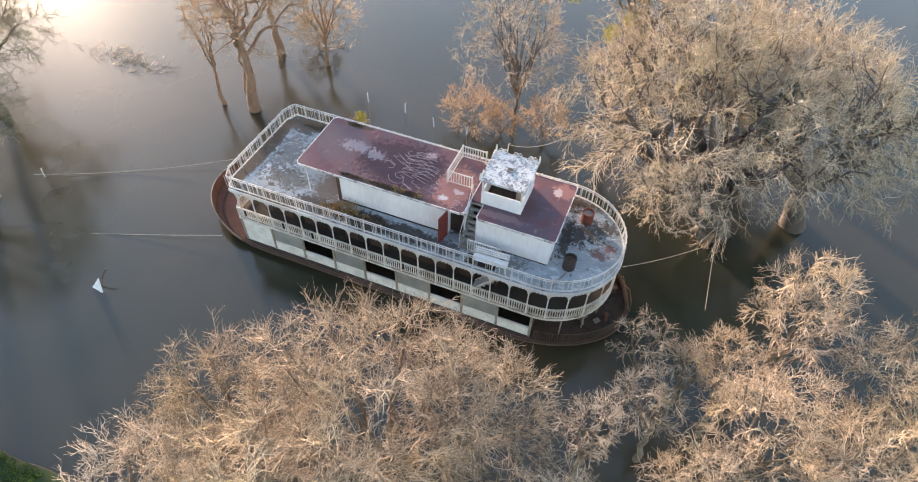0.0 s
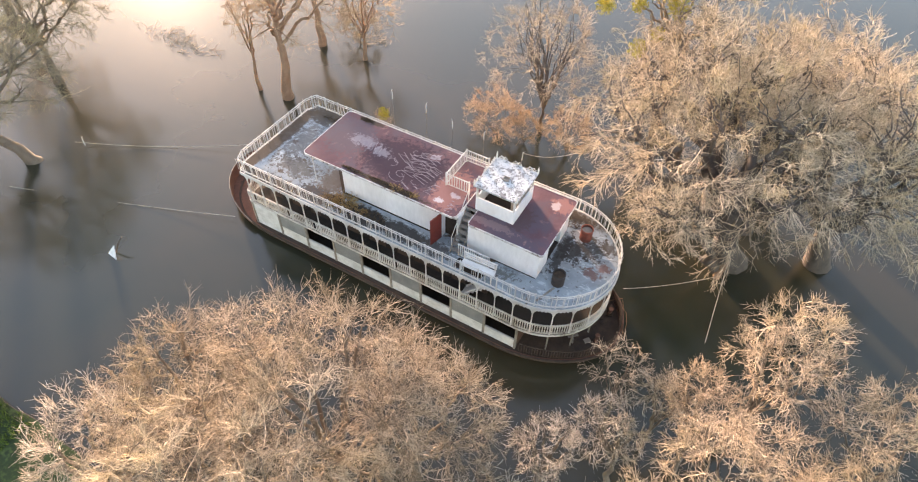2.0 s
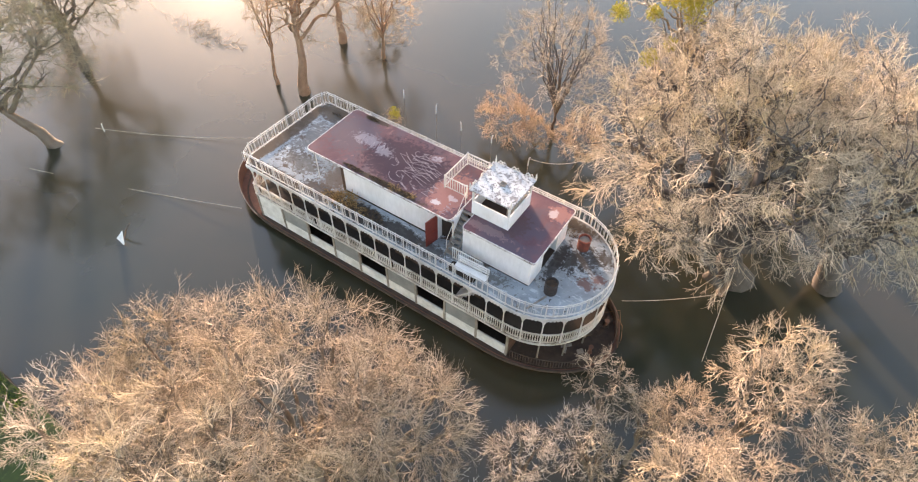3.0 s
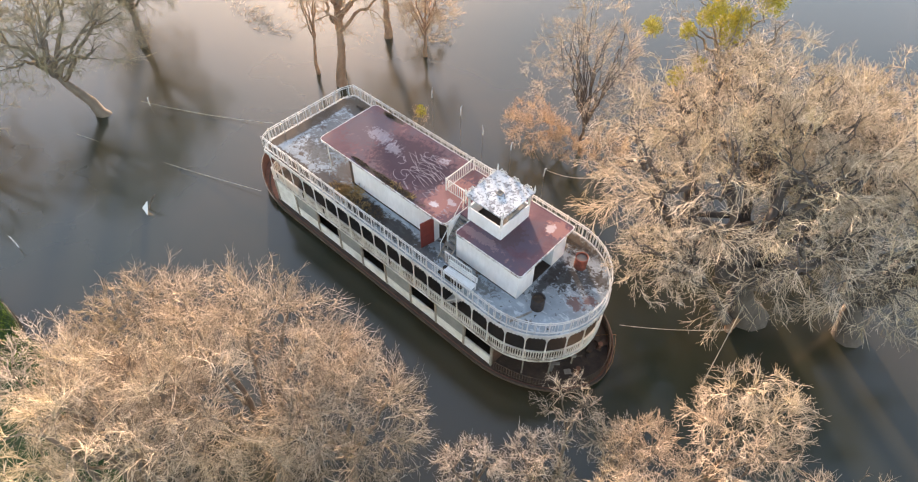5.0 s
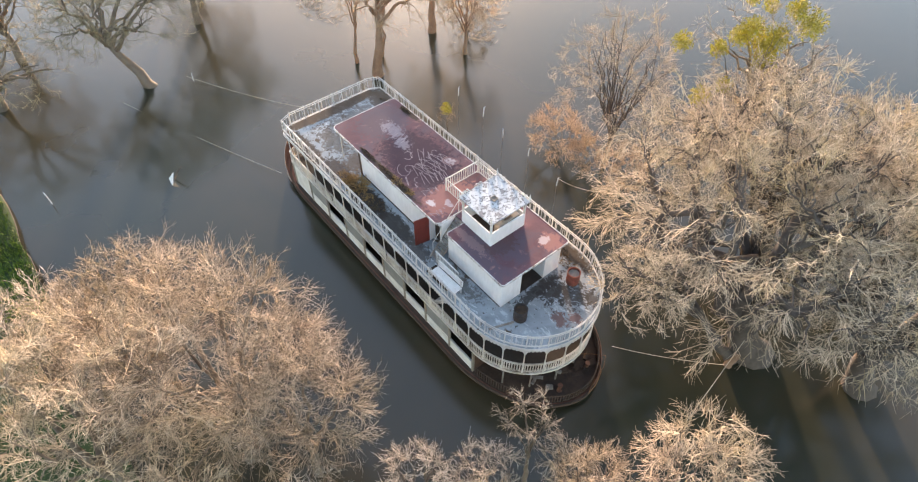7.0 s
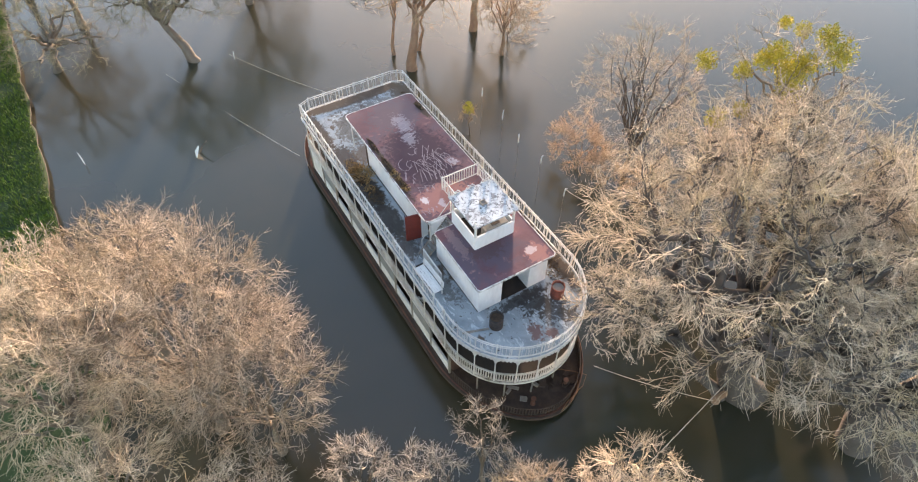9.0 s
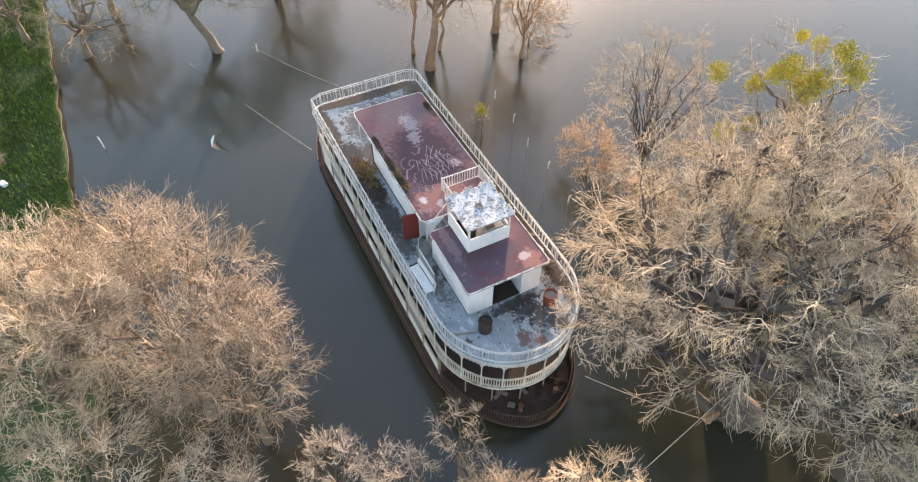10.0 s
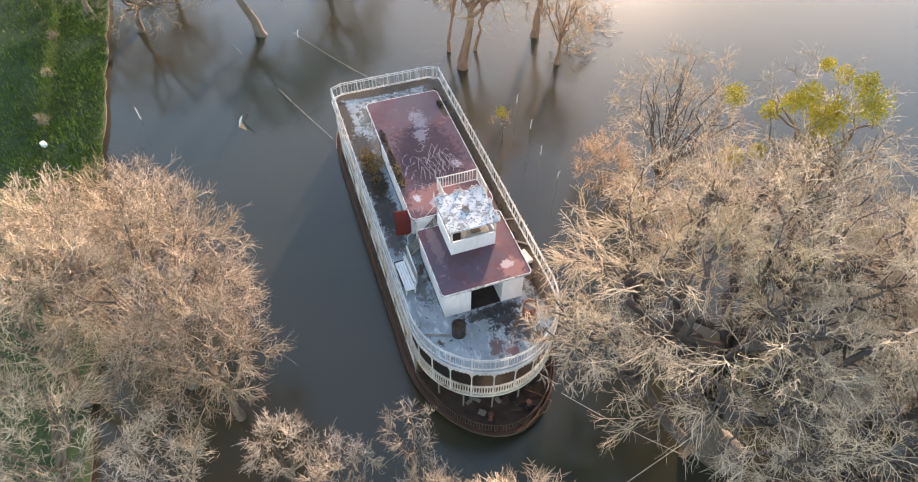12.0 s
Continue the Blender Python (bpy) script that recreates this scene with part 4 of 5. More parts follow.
# upper rail: posts, rails and slats
bm = B()
sweep(bm, [(x, y, D3 + 1.0) for x, y in deck_line(-0.02)], 0.045, 0.04, True)
rail_up = part("upper_railing", bm, WHITE, boat, "white upper deck railing with close upright slats")
bm = B()
sweep(bm, [(x, y, D3 + 0.14) for x, y in deck_line(-0.02)], 0.06, 0.05, True)
part("bottom_rail", bm, WHITE, rail_up)
bm = B()
sweep(bm, [(x, y, D3 + 0.86) for x, y in deck_line(-0.02)], 0.035, 0.035, True)
part("middle_rail", bm, WHITE, rail_up)
slat_me = mesh_of("slat", box(B(), -0.010, -0.008, D3 + 0.13, 0.010, 0.008, D3 + 0.99), WHITE)
post_me = mesh_of("post", lathe(B(), [(0.034, D3), (0.034, D3 + 0.98), (0.05, D3 + 1.0), (0.05, D3 + 1.03), (0.03, D3 + 1.05), (0.038, D3 + 1.08), (0.012, D3 + 1.11)], 6), WHITE)
near_s, far_s = [], []
SLATS = 8
rng = random.Random(3)
for i in range(NBAY):
    x, y, a = arc_at(i * BAY + 0.02)
    put("post", post_me, rail_up, pose(x, y, 0, 0, 0, math.degrees(a)))
    for j in range(1, SLATS):
        x, y, a = arc_at((i + j / SLATS) * BAY)
        if rng.random() < 0.035 and x < -3:
            continue
        m = pose(x, y, 0, rng.uniform(-1.2, 1.2), rng.uniform(-2, 2), math.degrees(a))
        (near_s if (y < CY - 1 and x > -20) or x > 0 else far_s).append(m)
for m in near_s[:300]:
    put("slat", slat_me, rail_up, m)
merged("far_slats", slat_me, near_s[300:] + far_s, rail_up, "rows of thin white slats")

# arcade: columns with curved brackets, and a balustrade
col_me = mesh_of("column", lathe(B(), [(0.06, D2), (0.06, D2 + 0.85), (0.04, D2 + 0.95), (0.036, D2 + 1.9), (0.055, D2 + 1.98), (0.055, D3 - 0.15)], 8), WHITE)


def bracket_mesh():
    """A flat bracket that rounds an opening's upper corner, on both sides of a column."""
    bm = B()
    top, h, w = D3 - 0.22, 0.46, 0.50
    for s in (-1, 1):
        pts = [(s * 0.03, top), (s * w, top)] + [(s * (w - (w - 0.06) * math.sin(t)), top - 0.05 - (h - 0.05) * (1 - math.cos(t))) for t in (math.pi / 2 * k / 6 for k in range(7))] + [(s * 0.03, top - h)]
        f = [bm.verts.new((x, -0.02, z)) for x, z in pts]
        g = [bm.verts.new((x, 0.02, z)) for x, z in pts]
        bm.faces.new(f)
        bm.faces.new(g[::-1])
        for i in range(len(pts)):
            bm.faces.new((f[i], f[(i + 1) % len(pts)], g[(i + 1) % len(pts)], g[i]))
    return mesh_of("bracket", bm, WHITE)


br_me = bracket_mesh()
bm = B()
sweep(bm, [(x, y, D3 - 0.21) for x, y in deck_line(-0.04)], 0.05, 0.08, True)
arcade = part("arcade", bm, WHITE, boat, "white arcade of slim columns with curved brackets")
bm = B()
sweep(bm, [(x, y, D2 + 0.80) for x, y in deck_line(-0.03)], 0.09, 0.07, True)
bal = part("arcade_balustrade", bm, GRIMY, boat, "white turned balustrade of the middle deck")
bm = B()
sweep(bm, [(x, y, D2 + 0.10) for x, y in deck_line(-0.03)], 0.07, 0.07, True)
part("bottom_rail", bm, GRIMY, bal)
spin_me = mesh_of("spindle", lathe(B(), [(0.035, D2 + 0.1), (0.045, D2 + 0.28), (0.028, D2 + 0.46), (0.045, D2 + 0.62), (0.03, D2 + 0.79)], 5), GRIMY)
near_p, far_p = [], []
for i in range(NBAY):
    x, y, a = arc_at(i * BAY + 0.02)
    m = pose(x, y, 0, 0, 0, math.degrees(a))
    c = put("column", col_me, arcade, m)
    put("bracket", br_me, arcade, m)
    for j in range(1, 8):
        x, y, a = arc_at((i + j / 8) * BAY)
        if rng.random() < 0.04 and x < -1:
            continue
        (near_p if (y < CY - 1 and x > -20) or x > 0 else far_p).append(pose(x, y, 0, 0, 0, math.degrees(a)))
for m in near_p[:280]:
    put("spindle", spin_me, bal, m)
merged("far_spindles", spin_me, near_p[280:] + far_p, bal, "rows of white turned spindles")

# scalloped trim hanging under the upper deck's edge
tooth = B()
for j in range(1):
    pts = [(-0.08, D3 - 0.15), (0.08, D3 - 0.15), (0.08, D3 - 0.18), (0.04, D3 - 0.225), (0.0, D3 - 0.245), (-0.04, D3 - 0.225), (-0.08, D3 - 0.18)]
    f = [tooth.verts.new((x, -0.012, z)) for x, z in pts]
    g = [tooth.verts.new((x, 0.012, z)) for x, z in pts]
    tooth.faces.new(f)
    tooth.faces.new(g[::-1])
    for i in range(7):
        tooth.faces.new((f[i], f[(i + 1) % 7], g[(i + 1) % 7], g[i]))
tooth_me = mesh_of("scallop", tooth, WHITE)
TL, t_at = along(deck_line(0.10))
merged("scalloped_trim", tooth_me, [pose(*t_at(k * 0.2)[:2], 0, 0, 0, math.degrees(t_at(k * 0.2)[2])) for k in range(int(TL / 0.2))], boat, "white scalloped trim under the upper deck")

# middle deck's inner house
bm = B()
box(bm, -18.6, CY - 2.75, D2 + 0.004, -2.6, CY + 2.75, D3 - 0.15)
part("inner_house", bm, INNER, boat, "brown boarded cabin wall behind the arcade")
# near-black panels on the solid wall stand for the shade inside doorways
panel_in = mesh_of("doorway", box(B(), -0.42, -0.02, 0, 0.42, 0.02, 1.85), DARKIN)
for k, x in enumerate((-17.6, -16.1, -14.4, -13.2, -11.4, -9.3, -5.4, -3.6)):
    put("doorway", panel_in, boat, pose(x, CY - 2.76, D2 + 0.02), "near-black panel standing for a shaded doorway of the middle deck")
# stairs of the middle deck seen through the arcade
bm = B()
for s in range(7):
    box(bm, -3.9 + 0.25 * s, CY - 3.55, D2 + 0.28 * s + 0.1, -3.6 + 0.25 * s, CY - 2.85, D2 + 0.28 * s + 0.14)
box(bm, -4.0, CY - 3.60, D2 + 0.02, -3.9, CY - 3.55, D2 + 0.2)
tube(bm, [(-3.9, CY - 3.58, D2 + 0.1), (-2.2, CY - 3.58, D2 + 2.1)], 0.05, 5)
tube(bm, [(-3.9, CY - 2.85, D2 + 0.1), (-2.2, CY - 2.85, D2 + 2.1)], 0.05, 5)
part("inner_stair", bm, WHITE, boat, "white stair between the middle and upper decks")

# main deck walls: panels between timber posts
XP = [-19.8, -17.55, -15.3, -13.05, -10.9, -8.7, -6.5, -4.35, -2.1, 0.0]
post1 = mesh_of("wall_post", box(B(), -0.07, -0.07, D1, 0.07, 0.07, D2 - 0.16, 0.012), TIMBER)
for side in (-1, 1):
    y = CY + side * (HW - 0.06)
    for x in XP:
        put("wall_post", post1, boat, pose(x, y + side * 0.02, 0))
    for i, (a, b) in enumerate(zip(XP, XP[1:])):
        a, b = a + 0.075, b - 0.075
        if i == 0:
            bm = box(B(), a, y - 0.03, D1, b, y + 0.03, D2 - 0.2)
            part("wall_panel", bm, PANELWHITE, boat, "tall dirty white wall panel")
            continue
        bm = box(B(), a, y - 0.035, D1, b, y + 0.035, D1 + 0.80)
        w = part("wall_panel", bm, PANELWHITE, boat, "dirty white lower wall panel")
        bm = box(B(), a, y - 0.05, D1 + 0.80, b, y + 0.05, D1 + 0.86)
        part("sill", bm, WHITE, w)
        bm = box(B(), a, y - 0.04, D2 - 0.26, b, y + 0.04, D2 - 0.18)
        part("header", bm, PANELGREY, w, "grey header board")
        if i % 2 == 1:
            bm = box(B(), a, y - 0.02, D1 + 0.86, b, y + 0.02, D2 - 0.26)
            part("shutter", bm, PANELGREY, w, "grey board closing the opening")
bm = B()
box(bm, -0.05, CY - HW + 0.1, D1, 0.05, CY - 0.9, D2 - 0.17)
box(bm, -0.05, CY + 0.9, D1, 0.05, CY + HW - 0.1, D2 - 0.17)
box(bm, -0.05, CY - 0.9, D2 - 0.45, 0.05, CY + 0.9, D2 - 0.17)
part("front_wall", bm, BROWN, boat, "brown painted wall at the foredeck")
bm = B()
box(bm, -19.9, CY - HW + 0.1, D1, -19.8, CY + HW - 0.1, D2 - 0.17)
part("stern_wall", bm, BROWN, boat, "brown painted wall at the stern")
# near-black filler block, added as the shade seen through the main deck's openings
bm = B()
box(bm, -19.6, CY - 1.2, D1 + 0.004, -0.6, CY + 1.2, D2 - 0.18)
part("inside_shade_block", bm, DARKIN, boat, "near-black block added as the shade inside the main deck")
bm = B()
prism(bm, [(x, y) for x, y in hull_line(4.15, 4.95, -23.4)], D1 + 0.004, D1 + 0.03)
part("main_deck", bm, OLDWOOD, boat, "worn brown main deck planking")

bm = B()
prism(bm, [(-18.9 - 5.5 * math.sin(t), CY - 4.3 * math.cos(t)) for t in (0.2 + (math.pi - 0.4) * i / 24 for i in range(25))], D1 - 0.06, D1 + 0.06)
part("stern_deck", bm, RUST, boat, "rust-brown stern platform")

# foredeck rail, posts, bow bulwark
fl = [(-1.0 + 5.95 * math.sin(t), CY - 4.05 * math.cos(t)) for t in (0.22 + (math.pi - 0.44) * i / 30 for i in range(31))]
bm = B()
sweep(bm, [(x, y, 1.22) for x, y in fl], 0.05, 0.05)
sweep(bm, [(x, y, 0.6) for x, y in fl], 0.04, 0.04)
fr = part("foredeck_railing", bm, OLDWOOD, boat, "rusty brown foredeck railing")
fs = mesh_of("bar", box(B(), -0.018, -0.018, D1, 0.018, 0.018, 1.2), OLDWOOD)
FL, f_at = along(fl, False)
for k in range(int(FL / 0.16)):
    x, y, a = f_at(k * 0.16)
    put("bar", fs, fr, pose(x, y, 0, 0, 0, math.degrees(a)))
bb = [(-1.0 + 6.05 * math.sin(t), CY - 4.15 * math.cos(t)) for t in (1.75 + 1.15 * i / 20 for i in range(21))]
bulwark("bow_bulwark", bb, 0.55, lab="rusted orange-brown bow bulwark plate")
pil = mesh_of("pillar", lathe(B(), [(0.06, D1), (0.05, D1 + 0.2), (0.05, D2 - 0.3), (0.08, D2 - 0.17)], 7), TIMBER)
for t in (0.5, 0.95, 1.4, 1.85, 2.4):
    put("pillar", pil, boat, pose(0.0 + 3.4 * math.sin(t), CY - 3.5 * math.cos(t), 0))

# upper cabin
bm = B()
box(bm, -13.0, 0.0, D3 + 0.002, -6.05, 4.28, ROOF)
part("aft_cabin", bm, WALLWHITE, boat, "white cabin walls with a dark strip at the foot")
bm = B()
box(bm, -4.35, 0.0, D3 + 0.002, 0.0, 1.42, ROOF)
box(bm, -4.35, 3.12, D3 + 0.002, 0.0, 4.28, ROOF)
box(bm, -0.1, 1.42, ROOF - 0.3, 0.0, 3.12, ROOF)
box(bm, -6.05, 4.18, D3 + 0.002, -4.35, 4.28, ROOF)
box(bm, -4.35, 1.42, D3 + 0.002, -3.0, 3.12, ROOF)
part("fore_cabin", bm, WALLWHITE, boat, "white forward cabin with a dark open doorway")
# near-black lining and panels: the shade in these recesses is put into the colour
bm = B()
box(bm, -2.99, 1.43, D3 + 0.004, -0.02, 3.11, D3 + 0.03)
box(bm, -2.99, 1.43, D3 + 0.03, -2.9, 3.11, ROOF - 0.01)
part("cabin_inside", bm, DARKIN, boat, "cabin interior behind the doorway, its shade coloured near-black")
bm = B()
box(bm, -6.05, 1.6, D3 + 0.004, -4.35, 1.7, ROOF - 0.02)
part("passage_back", bm, DARKIN, boat, "near-black panel standing for the shaded passage behind the red door")
bm = B()
box(bm, -6.04, 0.40, D3 + 0.004, -5.13, 0.46, ROOF - 0.02)
part("inner_doorway", bm, DARKIN, boat, "near-black panel standing for the shaded doorway beside the red door")
bm = B()
box(bm, -5.12, 0.07, D3 + 0.004, -5.06, 1.6, ROOF - 0.004)
part("passage_wall", bm, WALLWHITE, boat, "white wall beside the stair")
bm = B()
box(bm, -13.2, -0.02, D3 + 0.004, -12.98, 4.30, ROOF - 0.02)
part("cabin_end_wall", bm, INNER, boat, "bare orange-brown end wall of the cabin")


def rounded(x0, y0, x1, y1, r, n=5):
    pts = []
    for cx, cy, a0 in ((x0 + r, y0 + r, math.pi), (x1 - r, y0 + r, 1.5 * math.pi), (x1 - r, y1 - r, 0), (x0 + r, y1 - r, math.pi / 2)):
        pts += [(cx + r * math.cos(a0 + math.pi / 2 * k / n), cy + r * math.sin(a0 + math.pi / 2 * k / n)) for k in range(n + 1)]
    return pts


bm = B()
prism(bm, rounded(-15.75, -0.14, -5.12, 4.56, 0.3), ROOF + 0.0, ROOF + 0.12)
aft_roof = part("aft_roof", bm, ROOFRED, boat, "faded red cabin roof with stains, scrawls and moss")
bm = B()
prism(bm, rounded(-4.30, -0.14, 0.2, 4.56, 0.18), ROOF + 0.0, ROOF + 0.08)
prism(bm, [(-5.12, 1.1), (-4.30, 1.1), (-4.30, 4.56), (-5.12, 4.56)], ROOF + 0.002, ROOF + 0.078)
fore_roof = part("fore_roof", bm, ROOFRED, boat, "faded red forward roof beside the wheelhouse")
for nm, ln, par, z in (("roof_edge", rounded(-15.775, -0.165, -5.1, 4.585, 0.3), aft_roof, ROOF + 0.05), ("roof_edge", rounded(-4.325, -0.165, 0.225, 4.585, 0.18), fore_roof, ROOF + 0.03)):
    bm = B()
    sweep(bm, [(x, y, z) for x, y in ln], 0.045, 0.14, True)
    part(nm, bm, FLAKY, par, "flaking white roof edge")


def patch(name, cx, cy, rx, ry, z, m, seed, parent, lab="", turn=0.0, rough=0.3, n=34):
    """A thin stain or crust with an uneven outline."""
    bm = B()
    pts = []
    for k in range(n):
        a = 2 * math.pi * k / n
        r = 1 + rough * noise.noise((math.cos(a) * 1.6 + seed, math.sin(a) * 1.6, seed * 0.7)) * 1.4 + rough * 0.4 * noise.noise((math.cos(a) * 5 + seed, math.sin(a) * 5, 3.0))
        x, y = rx * r * math.cos(a), ry * r * math.sin(a)
        pts.append((cx + x * math.cos(turn) - y * math.sin(turn), cy + x * math.sin(turn) + y * math.cos(turn)))
    prism(bm, pts, z, z + 0.006)
    return part(name, bm, m, parent, lab)


ZR = ROOF + 0.122
# wheelhouse
wx0, wx1, wy0, wy1 = -4.5, -2.15, 1.07, 3.5
WZ = ROOF + 0.08
bm = B()
for x0, y0, x1, y1 in ((wx0, wy0, wx1, wy0 + 0.07), (wx0, wy1 - 0.07, wx1, wy1), (wx0, wy0 + 0.07, wx0 + 0.07, wy1 - 0.07), (wx1 - 0.07, wy0 + 0.07, wx1, wy1 - 0.07)):
    box(bm, x0, y0, WZ - 0.004, x1, y1, WZ + 0.95)
wheel = part("wheelhouse", bm, WALLWHITE, boat, "small white wheelhouse with open windows")
bm = B()
for x in (wx0 + 0.05, wx1 - 0.05):
    for y in (wy0 + 0.05, wy1 - 0.05):
        box(bm, x - 0.05, y - 0.05, WZ + 0.95, x + 0.05, y + 0.05, WZ + 1.66)
for a, b in (((wx0, wy0), (wx1, wy0 + 0.08)), ((wx0, wy1 - 0.08), (wx1, wy1)), ((wx0, wy0 + 0.08), (wx0 + 0.08, wy1 - 0.08)), ((wx1 - 0.08, wy0 + 0.08), (wx1, wy1 - 0.08))):
    box(bm, a[0], a[1], WZ + 1.62, b[0], b[1], WZ + 1.78)
part("window_frame", bm, WHITE, wheel, "white corner posts and window heads")
bm = B()
box(bm, wx0 + 0.1, wy0 + 0.1, WZ, wx1 - 0.1, wy1 - 0.1, WZ + 0.05)
part("wheelhouse_floor", bm, DARKIN, wheel, "dark wheelhouse floor")
bm = B()
box(bm, wx1 - 0.55, wy0 + 0.7, WZ + 0.05, wx1 - 0.1, wy1 - 0.3, WZ + 0.98, 0.03)
cons = part("helm_console", bm, TIMBER, wheel, "pale wooden helm console")
bm = B()
box(bm, wx1 - 0.5, wy0 + 1.2, WZ + 0.985, wx1 - 0.25, wy0 + 1.7, WZ + 1.0)
part("console_panel", bm, DARKIN, cons)
rx0, rx1, ry0, ry1 = wx0 - 0.14, wx1 + 0.14, wy0 - 0.14, wy1 + 0.14
RZ = WZ + 1.78
bm = B()
box(bm, rx0, ry0, RZ, rx1, ry1, RZ + 0.09, 0.02)
wr = part("wheelhouse_roof", bm, MOSSROOF, wheel, "white lichen-covered wheelhouse roof")
bm = B()
hx, hy = (rx0 + rx1) / 2, (ry0 + ry1) / 2 - 0.02
for d in ((-0.16, -0.16, 0.16, -0.12), (-0.16, 0.12, 0.16, 0.16), (-0.16, -0.12, -0.12, 0.12), (0.12, -0.12, 0.16, 0.12)):
    box(bm, hx + d[0], hy + d[1], RZ + 0.088, hx + d[2], hy + d[3], RZ + 0.17)
hatch = part("hatch", bm, TIMBER, wr, "small square roof hatch")
bm = B()
box(bm, hx - 0.119, hy - 0.119, RZ + 0.088, hx + 0.119, hy + 0.119, RZ + 0.11)
part("hatch_lid", bm, TIMBER, hatch)


def scroll_mesh():
    """A pair of curled scrolls with a leaf between them."""
    bm = B()
    for s in (-1, 1):
        pts = []
        for k in range(15):
            t = k / 14
            a = math.pi * (0.5 + 2.3 * t)
            r = 0.16 * (1 - 0.72 * t)
            pts.append((s * (0.17 + r * math.cos(a)), 0, 0.14 + r * math.sin(a)))
        tube(bm, pts, [0.028 - 0.012 * k / 14 for k in range(15)], 5)
        tube(bm, [(s * 0.34, 0, 0.0), (s * 0.20, 0, 0.03), (0, 0, 0.10)], 0.02, 5)
    tube(bm, [(0, 0, 0.0), (0, 0, 0.16), (0, 0, 0.27)], [0.03, 0.04, 0.008], 5)
    return mesh_of("scroll", bm, WHITE)


scroll = scroll_mesh()
SM = Matrix.Diagonal((0.95, 0.8, 0.75, 1))
fin = mesh_of("finial", lathe(B(), [(0.05, 0), (0.05, 0.06), (0.03, 0.1), (0.06, 0.18), (0.03, 0.26), (0.035, 0.32), (0.006, 0.46)], 7), WHITE)
for x, y in ((rx0 + 0.04, ry0 + 0.04), (rx1 - 0.04, ry0 + 0.04), (rx1 - 0.04, ry1 - 0.04), (rx0 + 0.04, ry1 - 0.04)):
    put("finial", fin, wr, pose(x, y, RZ + 0.085))
for k in range(3):
    f = (k + 0.5) / 3
    put("scroll", scroll, wr, pose(rx0 + (rx1 - rx0) * f, ry1 - 0.02, RZ + 0.08) @ SM)
    put("scroll", scroll, wr, pose(rx0 + 0.02, ry0 + (ry1 - ry0) * f, RZ + 0.08, 0, 0, 90) @ SM)

# roof pen with a slatted rail abaft the wheelhouse
pen = [(-5.35, 1.85), (-6.85, 1.85), (-6.85, 4.2), (-5.35, 4.2)]
bm = B()
sweep(bm, [(x, y, ROOF + 1.02) for x, y in pen], 0.06, 0.05)
sweep(bm, [(x, y, ROOF + 0.25) for x, y in pen], 0.05, 0.04)
penr = part("roof_railing", bm, WHITE, boat, "white slatted railing on the cabin roof")
psl = mesh_of("slat", box(B(), -0.02, -0.013, ROOF + 0.24, 0.02, 0.013, ROOF + 1.0), WHITE)
pps = mesh_of("post", box(B(), -0.04, -0.04, ROOF + 0.118, 0.04, 0.04, ROOF + 1.1, 0.01), WHITE)
for (a, b), (c, d) in zip(pen, pen[1:]):
    L = math.hypot(c - a, d - b)
    for k in range(int(L / 0.16)):
        f = k * 0.16 / L
        put("post" if k == 0 else "slat", pps if k == 0 else psl, penr, pose(a + (c - a) * f, b + (d - b) * f, 0, 0, 0, math.degrees(math.atan2(d - b, c - a))))
put("post", pps, penr, pose(*pen[-1], 0))

# stair from the deck to the wheelhouse
bm = B()
for s in (-0.34, 0.34):
    tube(bm, [(-4.72 + s, -0.75, D3 + 0.02), (-4.72 + s, 1.25, ROOF + 0.1)], 0.05, 4)
stair = part("roof_stair", bm, TIMBER, boat, "steep stair climbing through the roof")
tread = mesh_of("tread", box(B(), -0.32, -0.12, -0.02, 0.32, 0.12, 0.02), TIMBER)
for k in range(8):
    f = (k + 0.7) / 8.4
    put("tread", tread, stair, pose(-4.72, -0.75 + 2.0 * f, D3 + 0.02 + (ROOF + 0.1 - D3) * f))
bm = B()
tube(bm, [(-5.10, -0.5, D3 + 1.0), (-5.10, 1.35, ROOF + 1.05)], 0.02, 5)
tube(bm, [(-5.10, -0.5, D3 + 0.0), (-5.10, -0.5, D3 + 1.05)], 0.02, 5)
tube(bm, [(-5.10, 1.35, ROOF), (-5.10, 1.35, ROOF + 1.1)], 0.02, 5)
part("handrail", bm, WHITE, stair, "white stair handrail")

bm = B()
box(bm, -12.95, -0.014, D3 + 0.004, -6.1, -0.002, D3 + 0.13)
part("kick_strip", bm, DARKIN, boat, "dark strip at the cabin wall's foot")
bm = B()
box(bm, -4.3, -0.014, D3 + 0.004, -0.02, -0.002, D3 + 0.07)
part("kick_strip", bm, DARKIN, boat, "dark strip at the cabin wall's foot")

# open red door
bm = B()
box(bm, -0.03, -0.9, 0.0, 0.03, 0.0, 2.0, 0.01)
rd = part("red_door", bm, REDDOOR, boat, "dark red door standing open")
rd.matrix_basis = pose(-6.06, -0.02, D3 + 0.02, 0, 0, -12)
bm = B()
box(bm, 0.03, -0.76, 1.15, 0.045, -0.14, 1.8)
box(bm, 0.03, -0.76, 0.25, 0.045, -0.14, 0.95)
part("door_panel", bm, REDDOOR, rd).matrix_parent_inverse = Matrix()
bm = B()
